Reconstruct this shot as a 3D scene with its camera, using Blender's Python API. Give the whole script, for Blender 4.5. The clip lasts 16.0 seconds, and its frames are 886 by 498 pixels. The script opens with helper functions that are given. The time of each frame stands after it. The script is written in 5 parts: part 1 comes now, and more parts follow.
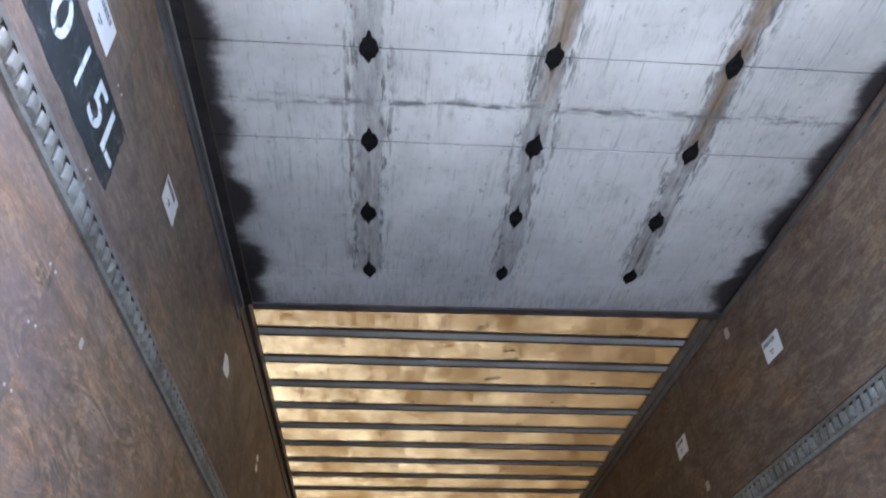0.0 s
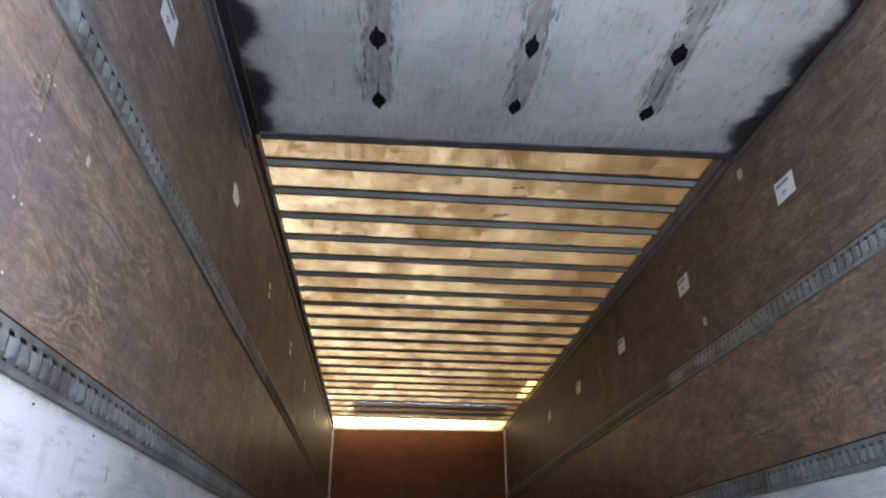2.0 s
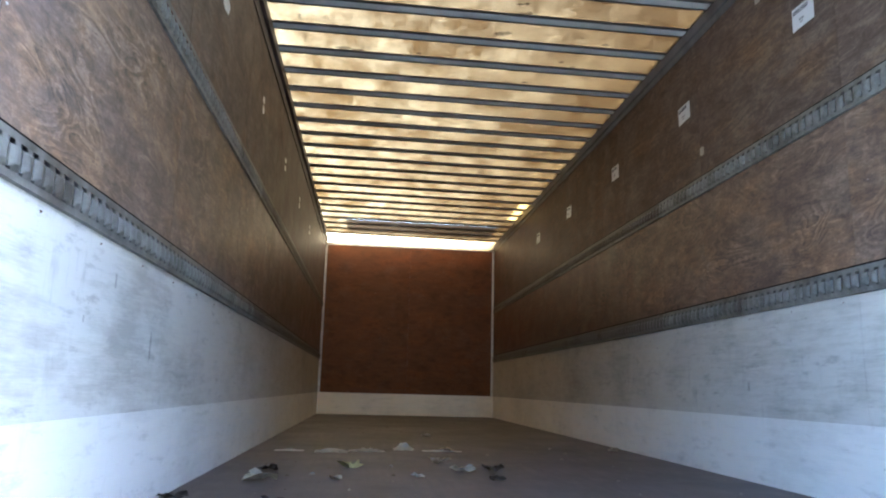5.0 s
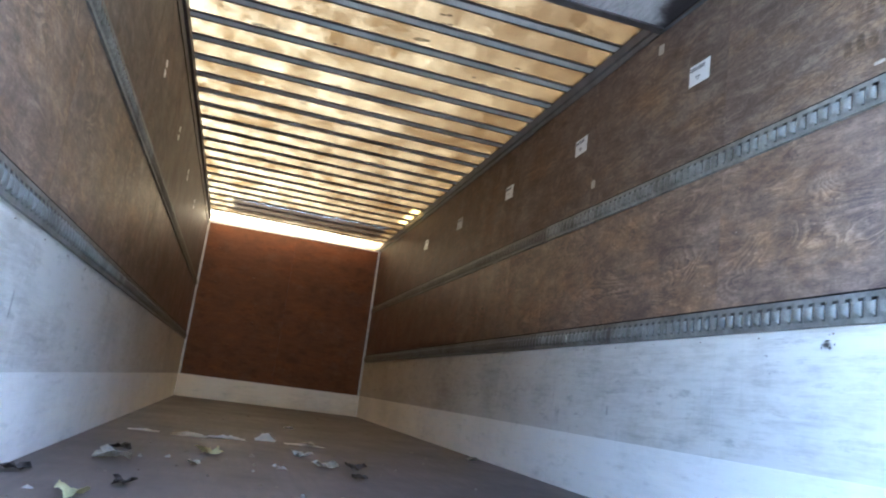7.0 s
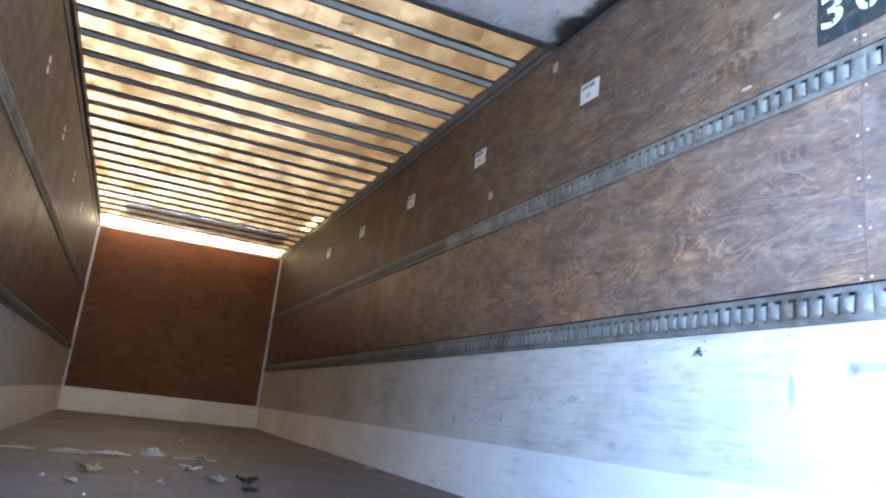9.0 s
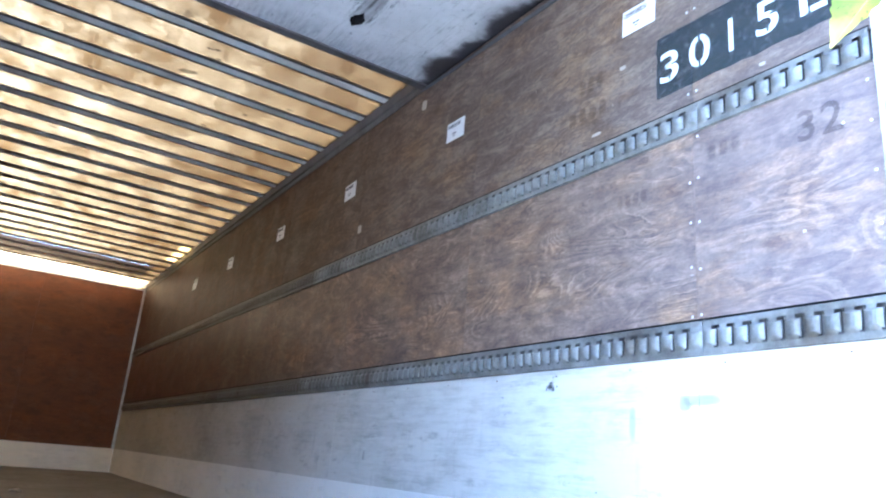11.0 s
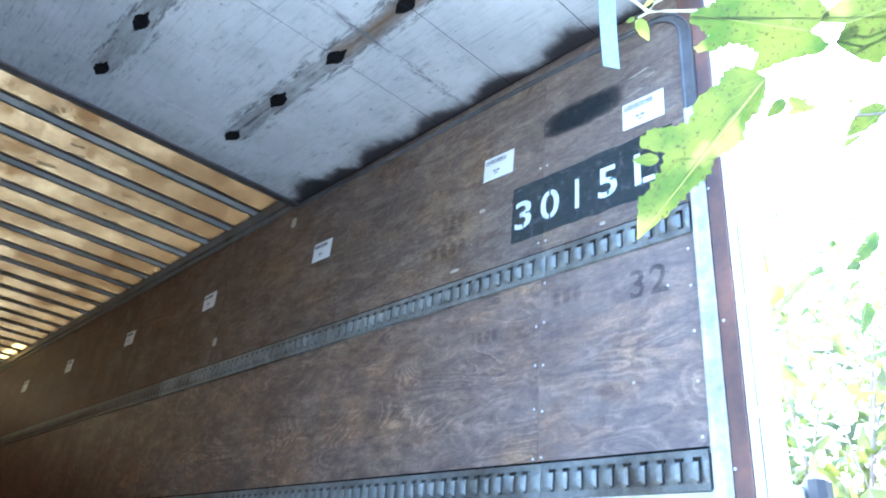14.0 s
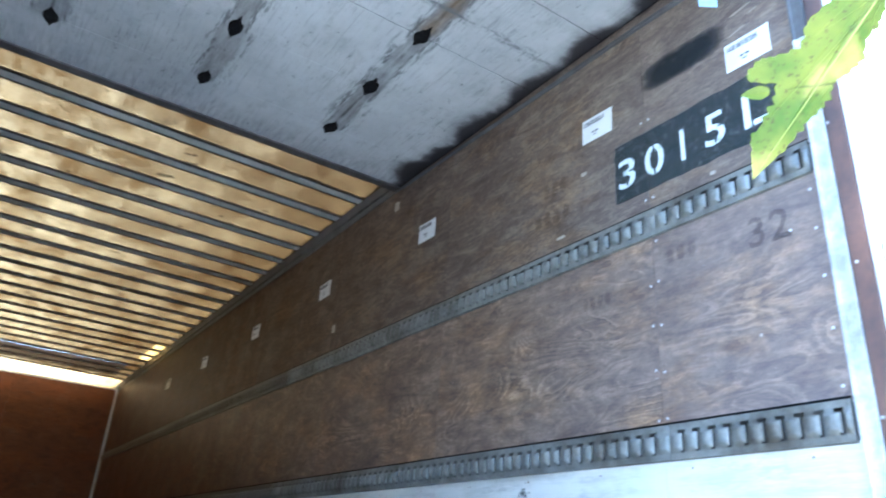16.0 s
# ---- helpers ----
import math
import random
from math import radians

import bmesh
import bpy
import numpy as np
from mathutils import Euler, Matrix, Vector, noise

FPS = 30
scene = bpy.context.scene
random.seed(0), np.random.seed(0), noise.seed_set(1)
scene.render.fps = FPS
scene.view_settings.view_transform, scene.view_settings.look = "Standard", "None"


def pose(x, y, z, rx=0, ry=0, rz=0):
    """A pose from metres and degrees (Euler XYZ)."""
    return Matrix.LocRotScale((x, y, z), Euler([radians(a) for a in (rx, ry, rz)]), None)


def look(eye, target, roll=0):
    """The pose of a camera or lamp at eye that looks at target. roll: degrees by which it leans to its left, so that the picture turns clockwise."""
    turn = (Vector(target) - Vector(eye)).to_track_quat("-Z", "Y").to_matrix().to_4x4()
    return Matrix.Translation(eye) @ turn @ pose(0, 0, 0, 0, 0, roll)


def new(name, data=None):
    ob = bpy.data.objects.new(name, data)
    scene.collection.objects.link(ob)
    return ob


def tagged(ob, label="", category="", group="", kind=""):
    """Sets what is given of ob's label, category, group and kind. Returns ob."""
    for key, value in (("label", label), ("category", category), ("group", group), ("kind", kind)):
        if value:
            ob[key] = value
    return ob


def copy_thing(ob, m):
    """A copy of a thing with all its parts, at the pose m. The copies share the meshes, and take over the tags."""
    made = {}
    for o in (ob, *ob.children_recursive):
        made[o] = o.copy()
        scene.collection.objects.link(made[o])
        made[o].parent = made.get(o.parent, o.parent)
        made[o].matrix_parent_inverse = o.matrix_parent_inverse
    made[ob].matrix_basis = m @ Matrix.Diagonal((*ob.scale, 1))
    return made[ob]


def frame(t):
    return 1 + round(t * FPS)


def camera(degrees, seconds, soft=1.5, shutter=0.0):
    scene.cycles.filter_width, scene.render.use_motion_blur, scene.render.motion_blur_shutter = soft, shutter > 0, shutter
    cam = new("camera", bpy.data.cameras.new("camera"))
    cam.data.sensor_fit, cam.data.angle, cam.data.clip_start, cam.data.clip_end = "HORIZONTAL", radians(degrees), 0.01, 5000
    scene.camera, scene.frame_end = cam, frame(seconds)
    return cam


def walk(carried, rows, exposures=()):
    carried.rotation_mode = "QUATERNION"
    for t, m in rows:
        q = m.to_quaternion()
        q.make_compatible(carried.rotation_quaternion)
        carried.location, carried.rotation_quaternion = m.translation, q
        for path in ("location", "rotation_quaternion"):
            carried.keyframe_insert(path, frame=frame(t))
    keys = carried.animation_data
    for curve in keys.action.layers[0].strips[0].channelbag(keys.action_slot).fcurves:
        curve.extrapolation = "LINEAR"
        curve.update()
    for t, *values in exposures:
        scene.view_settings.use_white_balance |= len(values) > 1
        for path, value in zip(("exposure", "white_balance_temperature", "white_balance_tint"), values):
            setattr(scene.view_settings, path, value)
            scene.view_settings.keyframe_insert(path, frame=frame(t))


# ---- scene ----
cam = camera(63.2, 16.0, 2.0, 0.5)
PATH = [
    (0, (-0.538, -1.035, 0.409), (-0.377, 0.541, 1.629), -1.9),
    (0.5, (-0.536, -1.024, 0.409), (-0.369, 0.622, 1.533), -0.8),
    (1, (-0.541, -1.004, 0.414), (-0.356, 0.701, 1.444), -0.3),
    (1.5, (-0.54, -0.996, 0.402), (-0.399, 0.77, 1.331), -0.4),
    (2, (-0.54, -0.988, 0.393), (-0.389, 0.817, 1.241), -0.1),
    (2.5, (-0.542, -0.977, 0.392), (-0.385, 0.872, 1.139), -0.6),
    (3, (-0.544, -0.975, 0.389), (-0.383, 0.92, 1.009), -0.6),
    (3.5, (-0.546, -0.981, 0.388), (-0.421, 0.948, 0.901), -0.0),
    (3.7, (-0.55, -0.975, 0.384), (-0.421, 0.968, 0.841), -0.3),
    (5.8, (-0.593, -0.991, 0.397), (-0.285, 0.947, 0.783), 4.8),
    (6, (-0.604, -0.989, 0.389), (-0.242, 0.938, 0.786), 5.4),
    (6.5, (-0.607, -0.996, 0.386), (-0.156, 0.91, 0.789), 6.9),
    (7, (-0.607, -1.001, 0.385), (-0.101, 0.891, 0.794), 7.4),
    (7.5, (-0.604, -1.012, 0.388), (-0.033, 0.859, 0.804), 7.3),
    (8, (-0.597, -1.022, 0.39), (0.033, 0.827, 0.819), 7.0),
    (8.5, (-0.585, -1.027, 0.394), (0.098, 0.801, 0.835), 6.7),
    (9, (-0.567, -1.034, 0.392), (0.174, 0.766, 0.853), 6.4),
    (9.2, (-0.557, -1.037, 0.407), (0.218, 0.749, 0.868), 6.3),
    (11.3, (-0.486, -1.068, 0.416), (0.547, 0.538, 1.011), 5.1),
    (11.5, (-0.486, -1.075, 0.418), (0.565, 0.517, 1.018), 5.4),
    (12, (-0.477, -1.087, 0.426), (0.639, 0.451, 1.05), 5.3),
    (12.5, (-0.47, -1.093, 0.431), (0.712, 0.382, 1.083), 5.3),
    (13, (-0.467, -1.1, 0.439), (0.745, 0.326, 1.144), 5.1),
    (13.5, (-0.471, -1.113, 0.457), (0.735, 0.258, 1.273), 5.5),
    (14, (-0.48, -1.132, 0.472), (0.71, 0.206, 1.363), 5.3),
    (14.5, (-0.475, -1.143, 0.471), (0.689, 0.202, 1.385), 5.2),
    (15, (-0.48, -1.149, 0.466), (0.638, 0.243, 1.369), 4.8),
    (15.5, (-0.49, -1.147, 0.462), (0.596, 0.304, 1.308), 4.0),
    (16, (-0.474, -1.123, 0.456), (0.512, 0.414, 1.27), 3.8),
]
EXPOSURES = [(0, 4.40, 5500, 14), (2, 4.43, 5620, 13), (3.5, 4.53, 5430, 11), (5.8, 4.95, 5110, 7), (7, 5.11, 5070, 9), (9, 5.27, 5050, 12), (11.5, 5.34, 4890, 12), (12.5, 5.22, 4810, 10), (14.5, 4.63, 4790, 4), (16, 4.57, 5060, 4)]
walk(cam, [(t, look(eye, target, roll)) for t, eye, target, roll in PATH], EXPOSURES)

# ---- light ----
world = bpy.data.worlds.new("sky")
scene.world = world
world.use_nodes = True
wn = world.node_tree.nodes
sky = wn.new("ShaderNodeTexSky")
sky.sky_type, sky.sun_disc, sky.dust_density = "NISHITA", False, 2.6
sky.sun_elevation, sky.sun_rotation = radians(50), radians(88.6)
world.node_tree.links.new(sky.outputs[0], wn["Background"].inputs[0])
wn["Background"].inputs[1].default_value = 0.15
sun = new("sun", bpy.data.lights.new("sun", "SUN"))
sun.data.energy, sun.data.angle, sun.data.color = 3.1, radians(0.6), (1.0, 0.96, 0.90)
sun.matrix_basis = look((12.4, 0.3, 14.8), (0, 0, 0))

# ---- plan (metres): x across the trailer, y towards its nose, z up from its floor ----
XL, XR = -1.26, 1.25          # inner faces of the lining
Y0, YF = -0.26, 9.535         # rear end of the lining, nose wall
KICK, RAIL_LO, RAIL_HI = 0.300, (0.780, 0.884), (1.494, 1.596)
RAIL_LO_LEFT = (0.757, 0.856)
DOOR_Z, DOOR_END = 2.41, 2.024
BOW_Z, ROOF_Z = 2.545, 2.553
GROUND = -1.2


def fall(x):
    """How far the roof lies lower at x than at the left wall."""
    return 0.0095 * (x - XL)



# ---- materials ----
class Nodes:
    """A small builder for node materials."""

    def __init__(self, name, rough=0.6, metal=0.0, spec=0.5):
        self.mat = bpy.data.materials.new(name)
        self.mat.use_nodes = True
        self.tree = self.mat.node_tree
        self.bsdf = self.tree.nodes["Principled BSDF"]
        self.out = self.tree.nodes["Material Output"]
        self.set("Roughness", rough), self.set("Metallic", metal), self.set("Specular IOR Level", spec)
        self.place = self.add("ShaderNodeTexCoord").outputs["Object"]
        self.normal = None

    def add(self, kind, **given):
        n = self.tree.nodes.new(kind)
        for key, value in given.items():
            if key == "operation":
                n.operation = value
            elif key == "blend_type":
                n.blend_type = value
            elif key == "data_type":
                n.data_type = value
            elif key == "feature":
                n.feature = value
        return n

    def join(self, a, b):
        self.tree.links.new(a, b)

    def put(self, socket, value):
        if hasattr(value, "is_output"):
            self.join(value, socket)
        else:
            socket.default_value = value

    def set(self, name, value):
        self.put(self.bsdf.inputs[name], value)

    def math(self, op, a, b=0.0, c=0.0):
        n = self.add("ShaderNodeMath", operation=op)
        for s, v in zip(n.inputs, (a, b, c)):
            self.put(s, v)
        return n.outputs[0]

    def scaled(self, sx, sy, sz, shift=None, source=None):
        n = self.add("ShaderNodeMapping")
        self.join(source or self.place, n.inputs[0])
        n.inputs["Scale"].default_value = (sx, sy, sz)
        if shift is not None:
            self.put(n.inputs["Location"], shift)
        return n.outputs[0]

    def noise(self, vector, scale, detail=4.0, rough=0.6, warp=0.0):
        n = self.add("ShaderNodeTexNoise")
        self.join(vector, n.inputs["Vector"])
        for key, v in (("Scale", scale), ("Detail", detail), ("Roughness", rough), ("Distortion", warp)):
            n.inputs[key].default_value = v
        return n.outputs["Fac"]

    def ramp(self, fac, *stops):
        n = self.add("ShaderNodeValToRGB")
        self.join(fac, n.inputs[0])
        els = n.color_ramp.elements
        while len(els) < len(stops):
            els.new(0.5)
        for e, (at, col) in zip(els, stops):
            e.position = at
            e.color = (*col, 1) if isinstance(col, tuple) else (col, col, col, 1)
        return n.outputs[0]

    def step(self, fac, lo, hi):
        n = self.add("ShaderNodeMapRange")
        self.put(n.inputs["Value"], fac)
        n.inputs["From Min"].default_value, n.inputs["From Max"].default_value = lo, hi
        return n.outputs[0]

    def mix(self, fac, a, b, how="MIX"):
        n = self.add("ShaderNodeMix", data_type="RGBA", blend_type=how)
        self.put(n.inputs[0], fac)
        for s, v in ((n.inputs[6], a), (n.inputs[7], b)):
            self.put(s, (*v, 1) if isinstance(v, tuple) else v)
        return n.outputs[2]

    def axis(self, which, source=None):
        n = self.add("ShaderNodeSeparateXYZ")
        self.join(source or self.place, n.inputs[0])
        return n.outputs["XYZ".index(which)]

    def bump(self, height, strength=0.3, distance=0.01):
        n = self.add("ShaderNodeBump")
        n.inputs["Strength"].default_value, n.inputs["Distance"].default_value = strength, distance
        self.join(height, n.inputs["Height"])
        if self.normal is not None:
            self.join(self.normal, n.inputs["Normal"])
        self.normal = n.outputs[0]
        self.join(self.normal, self.bsdf.inputs["Normal"])

    def random_shift(self, size=7.0):
        r = self.add("ShaderNodeObjectInfo").outputs["Random"]
        n = self.add("ShaderNodeCombineXYZ")
        self.join(self.math("MULTIPLY", r, size), n.inputs[0])
        self.join(self.math("MULTIPLY", r, size * 3.7), n.inputs[1])
        self.join(self.math("MULTIPLY", r, size * 1.9), n.inputs[2])
        return n.outputs[0], r


def plywood(name, dark, mid, light, figure, gloss=0.42, spec=0.5, depth_tint=(0.36, 0.180, 0.110)):
    """Rotary-cut plywood with its grain lengthwise, greyer near the open end; light fading inwards is painted as a
    darker, redder tint. figure: how strongly the flame figure shows.
    """
    m = Nodes(name, gloss, 0.0, spec)
    shift, r = m.random_shift()
    ragged = m.noise(m.scaled(1, 1.2, 3.5, shift), 16.0, 4.0, 0.7)
    field = m.noise(m.scaled(0.7, 0.9, 2.6, shift), 1.7, 2.0, 0.5, 0.9)
    field = m.math("ADD", field, m.math("MULTIPLY", ragged, 0.060))
    ring = m.math("FRACT", m.math("MULTIPLY", field, 17.0))
    ring = m.math("MULTIPLY", m.math("POWER", ring, 1.4), m.math("SUBTRACT", 1.0, m.step(ring, 0.90, 1.0)))
    ring2 = m.math("FRACT", m.math("MULTIPLY", field, 37.0))
    where = m.step(m.noise(m.scaled(1, 1, 1.8, shift), 2.3, 3.0, 0.6), 0.46, 0.64)
    rings = m.math("ADD", m.math("MULTIPLY", m.math("SUBTRACT", ring, 0.30), 0.22), m.math("MULTIPLY", m.math("SUBTRACT", ring2, 0.5), 0.09))
    rings = m.math("MULTIPLY", rings, m.math("MULTIPLY", m.math("ADD", m.math("MULTIPLY", where, 0.9), 0.1), figure))
    fine = m.noise(m.scaled(2.0, 2.2, 40.0, shift), 7.0, 5.0, 0.75)
    streak = m.noise(m.scaled(1.3, 1.5, 5.5, shift), 3.4, 7.0, 0.78, 0.9)
    fleck = m.noise(m.scaled(1.5, 1.6, 3.0, shift), 22.0, 5.0, 0.8)
    g = m.math("ADD", m.math("MULTIPLY", fine, 0.20), m.math("ADD", m.math("MULTIPLY", streak, 0.55), m.math("MULTIPLY", fleck, 0.28)))
    g = m.math("ADD", g, rings)
    col = m.ramp(g, (0.38, dark), (0.51, mid), (0.66, light))
    blotch = m.noise(m.scaled(1, 1.2, 1.9, shift), 6.0, 6.0, 0.72)
    col = m.mix(m.math("MULTIPLY", m.step(blotch, 0.50, 0.66), 0.8), col, m.mix(1.0, col, (0.62, 0.60, 0.61), "MULTIPLY"))
    gold = m.noise(m.scaled(0.8, 0.8, 2.0, shift), 2.2, 6.0, 0.70)
    col = m.mix(m.math("MULTIPLY", m.step(gold, 0.49, 0.66), 0.75), col, m.mix(1.0, col, (1.42, 1.20, 0.84), "MULTIPLY"))
    haze = m.noise(m.scaled(1, 1, 1.2, shift), 3.4, 7.0, 0.75)
    col = m.mix(m.math("MULTIPLY", m.step(haze, 0.52, 0.72), 0.22), col, (0.165, 0.148, 0.132))
    wipe = m.noise(m.scaled(1, 9.0, 1.3, shift), 2.2, 5.0, 0.7)
    col = m.mix(m.math("MULTIPLY", m.step(wipe, 0.54, 0.74), 0.45), col, m.mix(1.0, col, (0.60, 0.58, 0.58), "MULTIPLY"))
    speck = m.noise(m.scaled(1, 1, 1.4, shift), 85.0, 3.0, 0.7)
    col = m.mix(m.math("MULTIPLY", m.step(speck, 0.60, 0.70), 0.35), col, m.mix(1.0, col, (1.9, 1.85, 1.8), "MULTIPLY"))
    pit = m.noise(m.scaled(1, 1, 1.8, shift), 60.0, 3.0, 0.7)
    col = m.mix(m.math("MULTIPLY", m.step(pit, 0.60, 0.68), 0.5), col, m.mix(1.0, col, (0.45, 0.43, 0.42), "MULTIPLY"))
    scuff = m.noise(m.scaled(4, 3.5, 55, shift), 3.0, 3.0, 0.6)
    col = m.mix(m.math("MULTIPLY", m.step(scuff, 0.70, 0.74), 0.30), col, (0.36, 0.32, 0.28))
    nick = m.noise(m.scaled(1, 1, 1, shift), 38.0, 2.0, 0.5)
    col = m.mix(m.math("MULTIPLY", m.step(nick, 0.765, 0.79), 0.7), col, (0.45, 0.40, 0.35))
    # greyer towards the open end
    grey_end = m.math("SUBTRACT", 1.0, m.step(m.math("ADD", m.axis("Y"), m.math("MULTIPLY", m.math("SUBTRACT", gold, 0.5), 2.6)), 0.0, 0.9))
    col = m.mix(m.math("MULTIPLY", grey_end, 0.40 * min(1.0, figure + 0.1)), col, (0.165, 0.142, 0.150))
    # dimmer, redder light towards the nose is put into the wood's colour
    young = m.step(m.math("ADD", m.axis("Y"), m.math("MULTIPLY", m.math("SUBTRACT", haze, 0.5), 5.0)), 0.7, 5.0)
    col = m.mix(young, col, m.mix(1.0, col, depth_tint, "MULTIPLY"))
    bright = m.math("ADD", m.math("MULTIPLY", r, 0.10), 0.95)
    b = m.add("ShaderNodeCombineColor")
    for k in range(3):
        m.join(bright, b.inputs[k])
    m.set("Base Color", m.mix(1.0, col, b.outputs[0], "MULTIPLY"))
    m.set("Roughness", m.math("ADD", m.math("MULTIPLY", haze, 0.35), gloss - 0.12))
    m.bump(g, 0.22, 0.004)
    m.bump(m.noise(m.scaled(1, 1, 1), 3.0, 2.0), 0.12, 0.02)
    return m.mat


def white_lining(name, base, grime, dirt=1.0, old=(0.64, 0.55, 0.46)):
    """White painted board: the grain telegraphs through as fine grey streaks, with rubbed patches and short scrapes."""
    m = Nodes(name, 0.40)
    grain = m.noise(m.scaled(1, 0.9, 16.0), 3.0, 7.0, 0.72)
    streak = m.noise(m.scaled(0.8, 0.8, 5.0), 3.4, 8.0, 0.75, 0.3)
    cloud = m.noise(m.scaled(1, 0.7, 1.1), 1.5, 5.0, 0.65)
    fine = m.noise(m.scaled(1, 2.5, 50), 6.0, 4.0, 0.7)
    s = m.math("ADD", m.math("MULTIPLY", grain, 0.15), m.math("ADD", m.math("MULTIPLY", streak, 0.25), m.math("ADD", m.math("MULTIPLY", cloud, 0.52), m.math("MULTIPLY", fine, 0.08))))
    col = m.ramp(s, (0.40, grime), (0.51, base), (0.70, tuple(min(1, c * 1.10) for c in base)))
    patch = m.step(m.noise(m.scaled(1, 0.8, 1.2), 2.0, 3.0, 0.6), 0.46, 0.62)
    brush = m.noise(m.scaled(1, 12.0, 2.2), 2.0, 6.0, 0.75)
    col = m.mix(m.math("MULTIPLY", m.math("MULTIPLY", m.step(brush, 0.55, 0.70), patch), 0.55 * dirt), col, (0.23, 0.225, 0.21))
    rub = m.noise(m.scaled(1, 1.1, 4.5), 4.5, 6.0, 0.72)
    col = m.mix(m.math("MULTIPLY", m.step(rub, 0.56, 0.68), 0.60 * dirt), col, (0.22, 0.215, 0.20))
    scrape = m.noise(m.scaled(1.5, 1.3, 34), 2.4, 4.0, 0.65)
    col = m.mix(m.math("MULTIPLY", m.step(scrape, 0.66, 0.73), 0.45 * dirt), col, (0.20, 0.19, 0.18))
    dot = m.noise(m.scaled(1, 1, 1.2), 34.0, 2.0, 0.5)
    col = m.mix(m.math("MULTIPLY", m.step(dot, 0.755, 0.79), 0.7 * dirt), col, (0.10, 0.095, 0.09))
    # years of brown handling dirt, more of it towards the nose
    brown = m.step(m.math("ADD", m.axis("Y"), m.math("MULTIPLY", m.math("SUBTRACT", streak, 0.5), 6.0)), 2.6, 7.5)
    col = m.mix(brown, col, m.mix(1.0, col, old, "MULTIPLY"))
    # glare by the open end, put into the paint as a brighter tint
    near_glare = m.math("SUBTRACT", 1.0, m.step(m.math("ADD", m.axis("Y"), m.math("MULTIPLY", m.math("SUBTRACT", cloud, 0.5), 3.0)), 0.7, 2.7))
    col = m.mix(m.math("MULTIPLY", near_glare, dirt), col, m.mix(1.0, col, (1.24, 1.27, 1.28), "MULTIPLY"))
    m.set("Base Color", col)
    m.set("Roughness", m.math("ADD", m.math("MULTIPLY", streak, 0.3), 0.26))
    m.bump(grain, 0.08, 0.003)
    m.bump(cloud, 0.15, 0.03)
    return m.mat


def metal(name, a, b, rough=0.45, shine=0.6, scale=12.0):
    m = Nodes(name, rough, shine)
    n1 = m.noise(m.scaled(1, 1, 1), scale, 5.0, 0.65)
    n2 = m.noise(m.scaled(1, 1, 1), 1.7, 3.0, 0.6)
    col = m.ramp(n1, (0.35, a), (0.68, b))
    col = m.mix(m.step(n2, 0.4, 0.7), col, m.mix(1.0, col, (0.7, 0.68, 0.66), "MULTIPLY"))
    m.set("Base Color", col)
    m.set("Roughness", m.math("ADD", m.math("MULTIPLY", n1, 0.3), rough - 0.1))
    m.bump(n1, 0.1, 0.002)
    return m.mat


def plain(name, col, rough=0.6, shine=0.0, vary=0.2, scale=14.0, spec=0.5):
    m = Nodes(name, rough, shine, spec)
    n = m.noise(m.scaled(1, 1, 1), scale, 4.0, 0.6)
    m.set("Base Color", m.ramp(n, (0.3, tuple(c * (1 - vary) for c in col)), (0.7, tuple(min(1, c * (1 + vary)) for c in col))))
    m.bump(n, 0.1, 0.002)
    return m.mat


